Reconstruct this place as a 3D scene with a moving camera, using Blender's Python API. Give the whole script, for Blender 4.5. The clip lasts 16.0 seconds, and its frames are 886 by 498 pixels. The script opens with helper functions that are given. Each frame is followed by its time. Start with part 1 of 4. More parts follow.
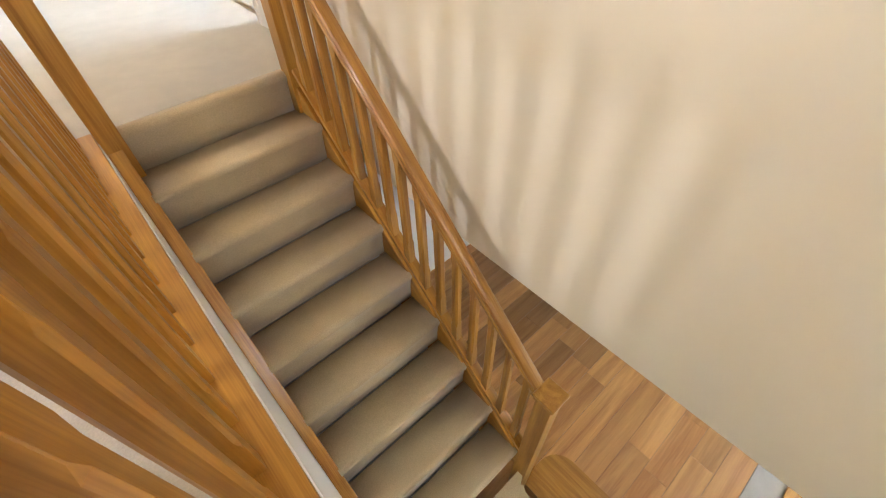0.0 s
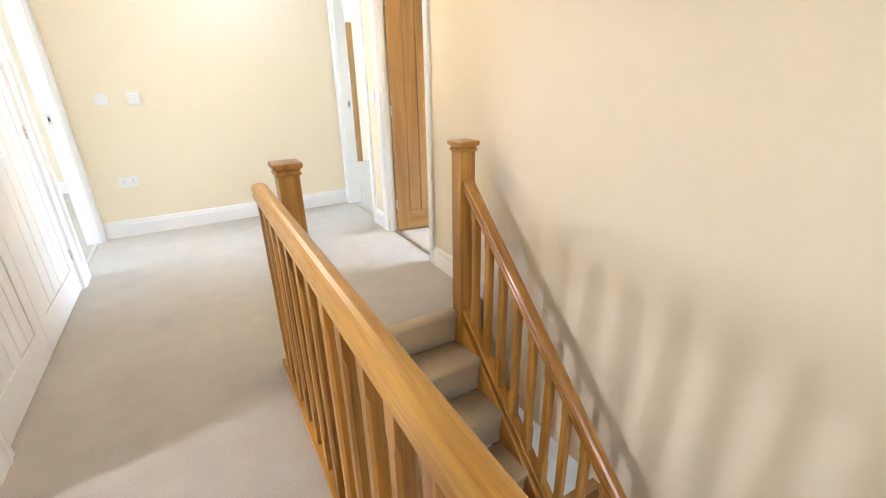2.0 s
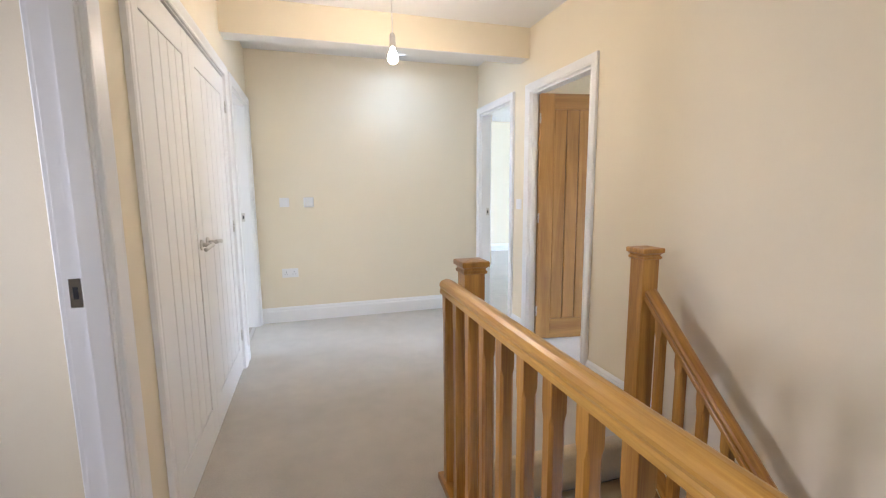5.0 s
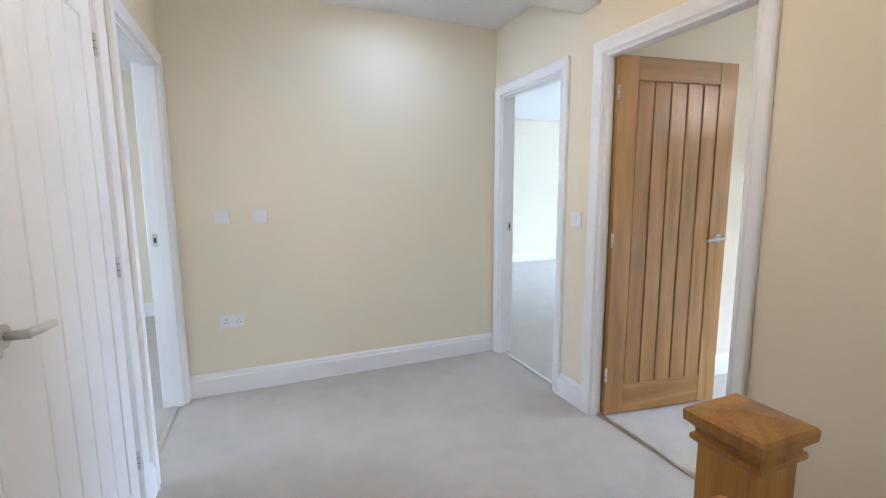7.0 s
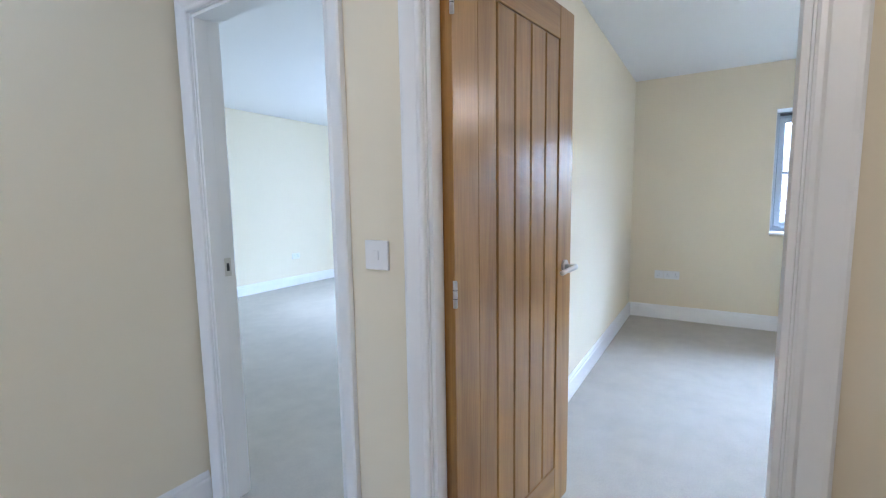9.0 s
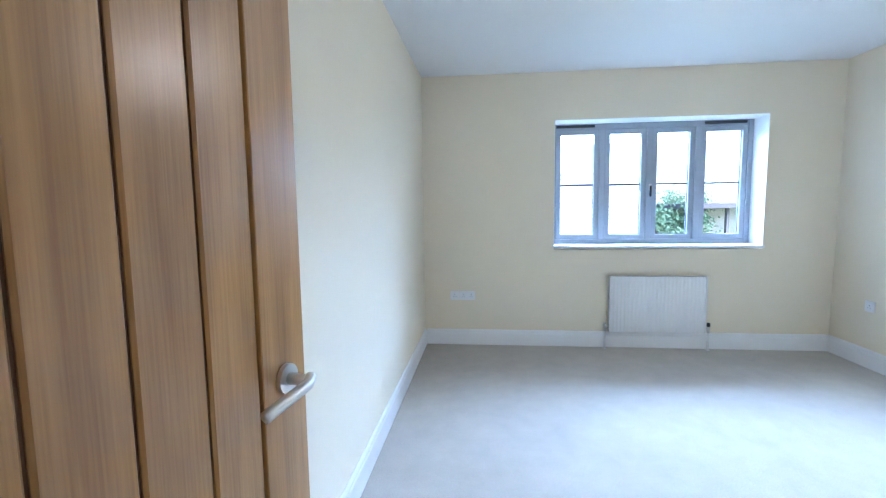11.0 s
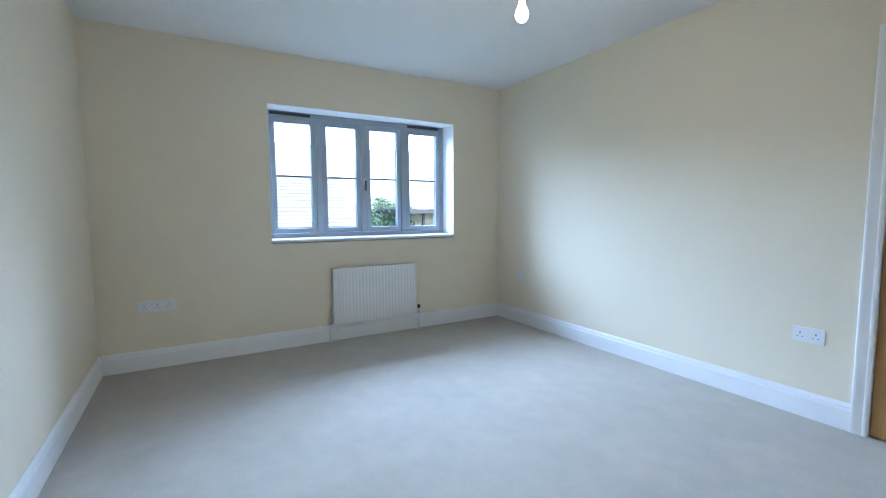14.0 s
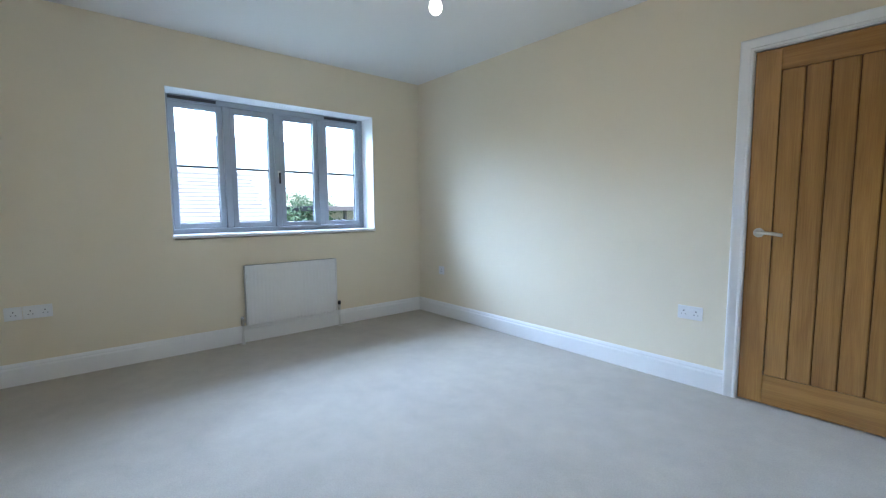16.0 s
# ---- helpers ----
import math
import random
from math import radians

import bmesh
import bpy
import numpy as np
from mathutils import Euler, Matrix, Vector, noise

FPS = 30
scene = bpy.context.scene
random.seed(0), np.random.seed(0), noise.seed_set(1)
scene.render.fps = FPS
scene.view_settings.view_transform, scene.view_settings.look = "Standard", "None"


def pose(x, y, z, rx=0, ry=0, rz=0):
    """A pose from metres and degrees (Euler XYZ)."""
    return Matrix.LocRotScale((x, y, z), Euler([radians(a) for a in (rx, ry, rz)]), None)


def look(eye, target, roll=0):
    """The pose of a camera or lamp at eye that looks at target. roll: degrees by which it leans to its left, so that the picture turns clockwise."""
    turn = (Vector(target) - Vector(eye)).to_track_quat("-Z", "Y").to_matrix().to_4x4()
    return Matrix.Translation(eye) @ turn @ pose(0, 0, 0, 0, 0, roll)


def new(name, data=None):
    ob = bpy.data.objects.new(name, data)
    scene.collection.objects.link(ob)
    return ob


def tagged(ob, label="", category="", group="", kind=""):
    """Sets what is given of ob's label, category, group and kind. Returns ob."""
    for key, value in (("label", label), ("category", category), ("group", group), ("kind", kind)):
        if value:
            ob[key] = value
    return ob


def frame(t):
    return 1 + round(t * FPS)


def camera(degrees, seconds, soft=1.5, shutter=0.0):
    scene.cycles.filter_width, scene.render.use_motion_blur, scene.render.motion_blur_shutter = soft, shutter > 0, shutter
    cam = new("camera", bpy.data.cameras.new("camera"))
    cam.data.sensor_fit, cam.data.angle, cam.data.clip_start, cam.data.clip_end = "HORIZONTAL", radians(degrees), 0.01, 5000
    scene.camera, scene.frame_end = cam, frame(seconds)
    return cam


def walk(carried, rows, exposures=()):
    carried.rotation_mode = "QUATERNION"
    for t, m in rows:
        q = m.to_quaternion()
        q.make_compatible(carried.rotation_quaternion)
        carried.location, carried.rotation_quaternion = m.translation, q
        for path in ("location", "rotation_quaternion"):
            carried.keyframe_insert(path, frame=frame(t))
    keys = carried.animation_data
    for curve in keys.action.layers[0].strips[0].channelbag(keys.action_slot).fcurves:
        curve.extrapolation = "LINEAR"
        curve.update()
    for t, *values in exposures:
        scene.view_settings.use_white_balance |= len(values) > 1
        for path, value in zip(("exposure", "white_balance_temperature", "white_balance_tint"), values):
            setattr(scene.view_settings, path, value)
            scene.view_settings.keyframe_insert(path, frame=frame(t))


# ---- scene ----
cam = camera(91.4, 16.0, soft=1.2)
EXPOSURES = [
    (0, 4.6, 6500, 16),
    (1, 4.65, 6350, 15),
    (2, 4.42, 6200, 16),
    (3.5, 3.93, 6000, 18),
    (6, 3.72, 5800, 19),
    (7, 3.5, 5600, 18),
    (9, 3.18, 5300, 16),
    (11.3, 3.25, 4900, 14),
    (12.5, 2.98, 4900, 13),
    (14, 2.55, 5150, 12),
    (16, 2.45, 5400, 13),
]
PATH = [
    (0, (-1.045, -4.777, 1.004), (-0.164, -3.759, -0.475), -1.6),
    (0.5, (-1.06, -4.627, 1.155), (-0.178, -3.499, -0.241), -2.4),
    (1, (-1.167, -4.524, 1.237), (-0.244, -3.226, 0.028), -0.5),
    (1.5, (-1.257, -4.553, 1.246), (-0.332, -3.06, 0.29), -1.3),
    (2, (-1.373, -4.535, 1.295), (-0.464, -2.922, 0.541), -1.1),
    (2.5, (-1.457, -4.52, 1.316), (-0.599, -2.813, 0.725), -0.9),
    (3, (-1.53, -4.514, 1.328), (-0.74, -2.738, 0.857), -0.8),
    (3.5, (-1.59, -4.507, 1.324), (-0.869, -2.682, 0.937), -0.7),
    (3.7, (-1.628, -4.49, 1.311), (-0.931, -2.649, 0.956), -0.6),
    (5.8, (-1.682, -3.962, 1.254), (-1.141, -2.055, 0.99), -0.6),
    (6, (-1.685, -3.823, 1.253), (-1.141, -1.916, 0.993), -0.6),
    (6.5, (-1.755, -3.43, 1.272), (-1.16, -1.537, 1.016), -0.2),
    (7, (-1.69, -3.01, 1.290), (-0.933, -1.178, 1.027), -0.3),
    (7.5, (-1.608, -2.65, 1.287), (-0.634, -0.921, 1.040), -0.5),
    (8, (-1.484, -2.285, 1.291), (-0.23, -0.747, 1.055), -0.6),
    (8.5, (-1.256, -2.015, 1.282), (0.242, -0.711, 1.051), -0.7),
    (9, (-0.962, -1.795, 1.278), (0.726, -0.744, 1.059), -0.9),
    (9.2, (-0.832, -1.712, 1.277), (0.919, -0.772, 1.062), -1.0),
    (11.3, (0.135, -1.647, 1.305), (2.128, -1.560, 1.110), -0.6),
    (11.5, (0.173, -1.658, 1.302), (2.163, -1.656, 1.104), -0.5),
    (12, (0.232, -1.720, 1.285), (2.207, -1.970, 1.095), -0.4),
    (12.5, (0.234, -1.710, 1.273), (2.166, -2.188, 1.084), -0.4),
    (13, (0.236, -1.686, 1.246), (2.1, -2.384, 1.058), -0.3),
    (13.5, (0.240, -1.668, 1.205), (2.034, -2.534, 1.026), -0.3),
    (14, (0.229, -1.676, 1.166), (1.952, -2.677, 0.997), -0.3),
    (14.5, (0.221, -1.680, 1.150), (1.877, -2.788, 0.977), -0.3),
    (15, (0.211, -1.686, 1.142), (1.805, -2.880, 0.966), -0.3),
    (15.5, (0.207, -1.691, 1.134), (1.758, -2.942, 0.954), -0.3),
    (16, (0.206, -1.692, 1.128), (1.726, -2.979, 0.948), -0.3),
]
walk(cam, [(t, look(eye, target, roll)) for t, eye, target, roll in PATH], EXPOSURES)

# ---- world, daylight, exposure ----
world = bpy.data.worlds.new("sky")
scene.world = world
world.use_nodes = True
wn = world.node_tree
sky = wn.nodes.new("ShaderNodeTexSky")
sky.sky_type = "NISHITA"
sky.sun_disc = False
sky.sun_elevation = radians(42)
sky.sun_rotation = radians(245)
sky.dust_density = 1.0
wn.links.new(sky.outputs[0], wn.nodes["Background"].inputs[0])
wn.nodes["Background"].inputs[1].default_value = 0.15

SUN = bpy.data.lights.new("sun", "SUN")
SUN.energy, SUN.angle, SUN.color = 1.1, radians(14), (1.0, 0.96, 0.9)
new("sun", SUN).matrix_basis = look((0, 0, 0), (0.75, 0.35, -0.75))

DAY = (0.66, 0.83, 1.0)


def window_or_fill_light(eye, target, w, h, watts, color=DAY, spread=180):
    """Daylight in a window's opening, from as wide a stretch of sky as the window sees; also fill at added openings."""
    lamp = bpy.data.lights.new("daylight_or_fill", "AREA")
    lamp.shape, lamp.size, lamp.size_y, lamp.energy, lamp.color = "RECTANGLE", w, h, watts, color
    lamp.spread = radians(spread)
    ob = new("daylight_or_fill", lamp)
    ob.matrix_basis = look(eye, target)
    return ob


def bulb_light(at, watts, color, radius):
    lamp = bpy.data.lights.new("bulb_light", "POINT")
    lamp.energy, lamp.color, lamp.shadow_soft_size = watts, color, radius
    new("bulb_light", lamp).matrix_basis = Matrix.Translation(at)


window_or_fill_light((9.0, -3.15, 4.2), (4.1, -3.15, 1.4), 10.0, 3.6, 660)
window_or_fill_light((4.95, 1.05, 1.18), (0, 1.6, 1.1), 1.3, 0.6, 11.0)
window_or_fill_light((-3.73, -3.25, 1.54), (0, -3.52, 0.15), 0.27, 0.6, 0.85, (0.95, 0.95, 1.0), 105)
# fill lamp at an added, unseen opening in the south wall, to brighten the stairs
window_or_fill_light((-1.10, -6.42, 1.55), (-0.7, -3.0, 0.6), 0.38, 0.65, 0.95, (1.0, 0.95, 0.85))
window_or_fill_light((-5.15, -0.5, 1.5), (0, -0.5, 1.2), 1.4, 1.1, 4.5)
# lamp in the hall's added window, out of view, to brighten the floor below
window_or_fill_light((2.95, -7.0, -1.2), (0, -4.6, -1.8), 1.2, 1.5, 0.7, (0.9, 0.95, 1.0))
bulb_light((-1.21, -1.80, 1.985), 1.35, (1.0, 0.80, 0.56), 0.035)
bulb_light((1.80, -3.005, 2.05), 1.5, (1.0, 0.84, 0.62), 0.04)
dome = bpy.data.lights.new("dome_light", "AREA")
dome.shape, dome.size, dome.energy, dome.color = "DISK", 0.34, 0.26, (0.56, 0.77, 1.0)
new("dome_light", dome).matrix_basis = look((-0.88, -0.50, 2.41), (-0.88, -0.50, 0))

# ---- materials ----
def material(name, color, rough=0.6, metal=0.0, spec=0.5, noise_scale=0, amount=0.0, bump=0.0, bump_scale=200, stretch=(1, 1, 1), coat=0.0):
    """Paint and plain stuff with slight mottling at two sizes and fine relief."""
    m = bpy.data.materials.new(name)
    m.use_nodes = True
    nt = m.node_tree
    b = nt.nodes["Principled BSDF"]
    b.inputs["Base Color"].default_value = (*color, 1)
    b.inputs["Roughness"].default_value = rough
    b.inputs["Metallic"].default_value = metal
    b.inputs["Specular IOR Level"].default_value = spec
    b.inputs["Coat Weight"].default_value = coat
    tc = nt.nodes.new("ShaderNodeTexCoord")
    mp = nt.nodes.new("ShaderNodeMapping")
    mp.inputs["Scale"].default_value = stretch
    nt.links.new(tc.outputs["Object"], mp.inputs[0])
    if noise_scale:
        n = nt.nodes.new("ShaderNodeTexNoise")
        n.inputs["Scale"].default_value = noise_scale
        n.inputs["Detail"].default_value = 6
        n.inputs["Roughness"].default_value = 0.65
        nt.links.new(mp.outputs[0], n.inputs[0])
        mix = nt.nodes.new("ShaderNodeMix")
        mix.data_type = "RGBA"
        mix.inputs[6].default_value = (*[c * (1 - amount) for c in color], 1)
        mix.inputs[7].default_value = (*[min(1, c * (1 + amount)) for c in color], 1)
        nt.links.new(n.outputs[0], mix.inputs[0])
        nt.links.new(mix.outputs[2], b.inputs["Base Color"])
    if bump:
        n2 = nt.nodes.new("ShaderNodeTexNoise")
        n2.inputs["Scale"].default_value = bump_scale
        n2.inputs["Detail"].default_value = 3
        nt.links.new(mp.outputs[0], n2.inputs[0])
        bp = nt.nodes.new("ShaderNodeBump")
        bp.inputs["Strength"].default_value = bump
        bp.inputs["Distance"].default_value = 0.002
        nt.links.new(n2.outputs[0], bp.inputs["Height"])
        nt.links.new(bp.outputs[0], b.inputs["Normal"])
    return m


def timber_material(name, light, dark, rough, grain=14.0, knots=0.25, coat=0.15):
    """Timber whose grain runs along local z, each piece with its own tone."""
    m = bpy.data.materials.new(name)
    m.use_nodes = True
    nt, L = m.node_tree, m.node_tree.links
    b = nt.nodes["Principled BSDF"]
    tc = nt.nodes.new("ShaderNodeTexCoord")
    info = nt.nodes.new("ShaderNodeObjectInfo")
    shift = nt.nodes.new("ShaderNodeVectorMath")
    shift.operation = "SCALE"
    shift.inputs[0].default_value = (13.0, 7.0, 19.0)
    L.new(info.outputs["Random"], shift.inputs["Scale"])
    add = nt.nodes.new("ShaderNodeVectorMath")
    L.new(tc.outputs["Object"], add.inputs[0])
    L.new(shift.outputs[0], add.inputs[1])
    mp = nt.nodes.new("ShaderNodeMapping")
    mp.inputs["Scale"].default_value = (1, 1, 0.07)
    L.new(add.outputs[0], mp.inputs[0])
    big = nt.nodes.new("ShaderNodeTexNoise")
    big.inputs["Scale"].default_value, big.inputs["Detail"].default_value, big.inputs["Distortion"].default_value = grain, 5, 1.4
    L.new(mp.outputs[0], big.inputs[0])
    mp2 = nt.nodes.new("ShaderNodeMapping")
    mp2.inputs["Scale"].default_value = (1, 1, 0.025)
    L.new(add.outputs[0], mp2.inputs[0])
    fine = nt.nodes.new("ShaderNodeTexNoise")
    fine.inputs["Scale"].default_value, fine.inputs["Detail"].default_value = 260, 4
    L.new(mp2.outputs[0], fine.inputs[0])
    blend = nt.nodes.new("ShaderNodeMath")
    blend.operation = "MULTIPLY_ADD"
    blend.inputs[1].default_value = 0.35
    L.new(fine.outputs[0], blend.inputs[0])
    half = nt.nodes.new("ShaderNodeMath")
    half.operation = "MULTIPLY"
    half.inputs[1].default_value = 0.75
    L.new(big.outputs[0], half.inputs[0])
    L.new(half.outputs[0], blend.inputs[2])
    ramp = nt.nodes.new("ShaderNodeValToRGB")
    ramp.color_ramp.elements[0].position, ramp.color_ramp.elements[1].position = 0.36, 0.72
    ramp.color_ramp.elements[0].color, ramp.color_ramp.elements[1].color = (*dark, 1), (*light, 1)
    L.new(blend.outputs[0], ramp.inputs[0])
    hsv = nt.nodes.new("ShaderNodeHueSaturation")
    tone = nt.nodes.new("ShaderNodeMath")
    tone.operation = "MULTIPLY_ADD"
    tone.inputs[1].default_value, tone.inputs[2].default_value = knots, 1 - knots / 2
    L.new(info.outputs["Random"], tone.inputs[0])
    L.new(tone.outputs[0], hsv.inputs["Value"])
    L.new(ramp.outputs[0], hsv.inputs["Color"])
    mp3 = nt.nodes.new("ShaderNodeMapping")
    mp3.inputs["Scale"].default_value = (3.2, 3.2, 1.5)
    L.new(add.outputs[0], mp3.inputs[0])
    knot = nt.nodes.new("ShaderNodeTexVoronoi")
    knot.inputs["Scale"].default_value = 1.0
    L.new(mp3.outputs[0], knot.inputs["Vector"])
    ring = nt.nodes.new("ShaderNodeMapRange")
    ring.inputs["From Min"].default_value, ring.inputs["From Max"].default_value = 0.02, 0.085
    L.new(knot.outputs["Distance"], ring.inputs["Value"])
    dim = nt.nodes.new("ShaderNodeMix")
    dim.data_type = "RGBA"
    dim.inputs[6].default_value = (*[c * 0.45 for c in dark], 1)
    L.new(ring.outputs[0], dim.inputs[0])
    L.new(hsv.outputs[0], dim.inputs[7])
    L.new(dim.outputs[2], b.inputs["Base Color"])
    bp = nt.nodes.new("ShaderNodeBump")
    bp.inputs["Strength"].default_value, bp.inputs["Distance"].default_value = 0.12, 0.001
    L.new(fine.outputs[0], bp.inputs["Height"])
    L.new(bp.outputs[0], b.inputs["Normal"])
    b.inputs["Roughness"].default_value = rough
    b.inputs["Coat Weight"].default_value = coat
    b.inputs["Coat Roughness"].default_value = 0.25
    return m


def carpet_material(name, color):
    m = material(name, color, 0.95, 0, 0.1)
    nt, L = m.node_tree, m.node_tree.links
    b = nt.nodes["Principled BSDF"]
    tc = [n for n in nt.nodes if n.type == "TEX_COORD"][0]
    big, mid, tuft = [nt.nodes.new("ShaderNodeTexNoise") for _ in range(3)]
    for n, s, d in ((big, 3.0, 4), (mid, 9, 5), (tuft, 175, 2)):
        n.inputs["Scale"].default_value, n.inputs["Detail"].default_value = s, d
        L.new(tc.outputs["Object"], n.inputs[0])
    ramp = nt.nodes.new("ShaderNodeValToRGB")
    ramp.color_ramp.elements[0].position, ramp.color_ramp.elements[1].position = 0.4, 0.78
    ramp.color_ramp.elements[0].color = (*[c * 0.80 for c in color], 1)
    ramp.color_ramp.elements[1].color = (*[c * 1.08 for c in color], 1)
    s1 = nt.nodes.new("ShaderNodeMath")
    s1.operation = "MULTIPLY_ADD"
    s1.inputs[1].default_value = 0.28
    L.new(mid.outputs[0], s1.inputs[0])
    s2 = nt.nodes.new("ShaderNodeMath")
    s2.operation = "MULTIPLY"
    s2.inputs[1].default_value = 0.3
    L.new(big.outputs[0], s2.inputs[0])
    L.new(s2.outputs[0], s1.inputs[2])
    s3 = nt.nodes.new("ShaderNodeMath")
    s3.operation = "MULTIPLY_ADD"
    s3.inputs[1].default_value = 0.52
    L.new(tuft.outputs[0], s3.inputs[0])
    L.new(s1.outputs[0], s3.inputs[2])
    L.new(s3.outputs[0], ramp.inputs[0])
    L.new(ramp.outputs[0], b.inputs["Base Color"])
    bp = nt.nodes.new("ShaderNodeBump")
    bp.inputs["Strength"].default_value, bp.inputs["Distance"].default_value = 0.6, 0.004
    L.new(s3.outputs[0], bp.inputs["Height"])
    L.new(bp.outputs[0], b.inputs["Normal"])
    b.inputs["Sheen Weight"].default_value = 0.2
    return m


def glow_material(name, color, strength):
    m = bpy.data.materials.new(name)
    m.use_nodes = True
    b = m.node_tree.nodes["Principled BSDF"]
    b.inputs["Base Color"].default_value = (0.9, 0.9, 0.9, 1)
    b.inputs["Emission Color"].default_value = (*color, 1)
    b.inputs["Emission Strength"].default_value = strength
    return m


def glass_material(name):
    m = bpy.data.materials.new(name)
    m.use_nodes = True
    b = m.node_tree.nodes["Principled BSDF"]
    b.inputs["Transmission Weight"].default_value = 1.0
    b.inputs["Roughness"].default_value = 0.0
    b.inputs["IOR"].default_value = 1.05
    return m


CREAM = material("cream_wall_paint", (0.80, 0.725, 0.57), 0.75, spec=0.25, noise_scale=2.2, amount=0.02, bump=0.12, bump_scale=160)
WHITE = material("white_ceiling_paint", (0.82, 0.82, 0.81), 0.85, spec=0.2, noise_scale=1.6, amount=0.015, bump=0.10, bump_scale=140)
TRIM = material("white_satin_trim_paint", (0.83, 0.83, 0.83), 0.32, spec=0.5, noise_scale=5, amount=0.012, bump=0.04, bump_scale=60)
CARPET = carpet_material("pale_wool_carpet", (0.51, 0.472, 0.408))
# the landing's pale carpet again, with warm light on the stairs put into its colour
STAIRCARPET = carpet_material("warm_lit_stair_carpet", (0.60, 0.485, 0.305))
OAK = timber_material("varnished_oak_rail", (0.55, 0.28, 0.047), (0.25, 0.094, 0.011), 0.32, 12, 0.22, 0.2)
# lit copy of the rail oak: light on the landing handrail is in this colour
LITOAK = timber_material("lit_varnished_oak", (0.70, 0.41, 0.085), (0.46, 0.215, 0.035), 0.36, 12, 0.12, 0.1)
OAKDOOR = timber_material("oak_door_veneer", (0.42, 0.222, 0.057), (0.22, 0.098, 0.020), 0.30, 10, 0.14, 0.5)
PLANK = timber_material("oak_floor_plank", (0.60, 0.32, 0.11), (0.34, 0.145, 0.042), 0.3, 8, 0.6, 0.2)
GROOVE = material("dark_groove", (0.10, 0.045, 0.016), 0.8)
STEEL = material("satin_steel", (0.62, 0.60, 0.57), 0.28, metal=1.0, noise_scale=30, amount=0.06)
PLASTIC = material("white_plastic", (0.80, 0.80, 0.80), 0.3, spec=0.5, noise_scale=8, amount=0.01)
DARK = material("dark_plastic", (0.02, 0.02, 0.025), 0.5)
BAR = material("dark_glazing_bar", (0.10, 0.11, 0.12), 0.5)
FRAME = material("grey_window_paint", (0.33, 0.36, 0.40), 0.4, noise_scale=6, amount=0.05, bump=0.05, bump_scale=80)
RADWHITE = material("white_enamel", (0.82, 0.82, 0.82), 0.25, spec=0.5, noise_scale=4, amount=0.012)
GLASS = glass_material("window_glass")
BULBGLASS = glow_material("lit_bulb_glass", (1.0, 0.86, 0.62), 3.0)
DOMEGLASS = glow_material("lit_opal_diffuser", (0.80, 0.90, 1.0), 0.36)
SLATE = material("grey_brown_roof_tile", (0.36, 0.34, 0.32), 0.8, noise_scale=3, amount=0.3, bump=0.3, bump_scale=30)
BRICKWALL = material("pale_render", (0.5, 0.46, 0.4), 0.85, noise_scale=2, amount=0.12)
GRASS = material("grass", (0.10, 0.14, 0.05), 0.9, noise_scale=0.6, amount=0.35, bump=0.4, bump_scale=8)
LEAF = material("tree_leaves", (0.12, 0.19, 0.10), 0.7, noise_scale=2, amount=0.4)
BARK = material("bark", (0.16, 0.12, 0.09), 0.9, noise_scale=6, amount=0.3, bump=0.5, bump_scale=20)
DARKWOOD = material("dark_stained_wood", (0.10, 0.09, 0.085), 0.7, noise_scale=4, amount=0.3)

# ---- building helpers ----
def mesh_of(name, bm, mat, smooth=False):
    bmesh.ops.recalc_face_normals(bm, faces=bm.faces)
    me = bpy.data.meshes.new(name)
    bm.to_mesh(me)
    bm.free()
    me.materials.append(mat)
    if smooth:
        for p in me.polygons:
            p.use_smooth = True
    return me


def thing(name, m, label, category, group=""):
    ob = new(name)
    ob.matrix_basis = m
    ob.empty_display_size = 0.1
    return tagged(ob, label, category, group)


def part(name, bm, mat, parent, label="", m=None, smooth=False):
    ob = new(name, mesh_of(name, bm, mat, smooth))
    ob.parent = parent
    if m is not None:
        ob.matrix_basis = m
    return tagged(ob, label)


def structure(name, bm, mat, label="", category=""):
    ob = new(name, mesh_of(name, bm, mat))
    return tagged(ob, label, category, kind="structure")


def add_box(bm, lo, hi, bevel=0.0, segments=2):
    r = bmesh.ops.create_cube(bm, size=1)
    c = [(a + b) / 2 for a, b in zip(lo, hi)]
    s = [abs(b - a) for a, b in zip(lo, hi)]
    bmesh.ops.transform(bm, matrix=Matrix.Translation(c) @ Matrix.Diagonal((*s, 1)), verts=r["verts"])
    if bevel:
        edges = list({e for v in r["verts"] for e in v.link_edges})
        bmesh.ops.bevel(bm, geom=edges, offset=bevel, segments=segments, affect="EDGES", profile=0.5)
    return bm


def box(lo, hi, bevel=0.0, segments=2):
    return add_box(bmesh.new(), lo, hi, bevel, segments)


def cyl(p, q, r, n=20, r2=None, cap=True):
    """A round bar from p to q."""
    bm = bmesh.new()
    p, q = Vector(p), Vector(q)
    d = q - p
    bmesh.ops.create_cone(bm, cap_ends=cap, segments=n, radius1=r, radius2=r if r2 is None else r2, depth=d.length)
    bmesh.ops.transform(bm, matrix=Matrix.Translation((p + q) / 2) @ d.to_track_quat("Z", "Y").to_matrix().to_4x4(), verts=bm.verts)
    return bm


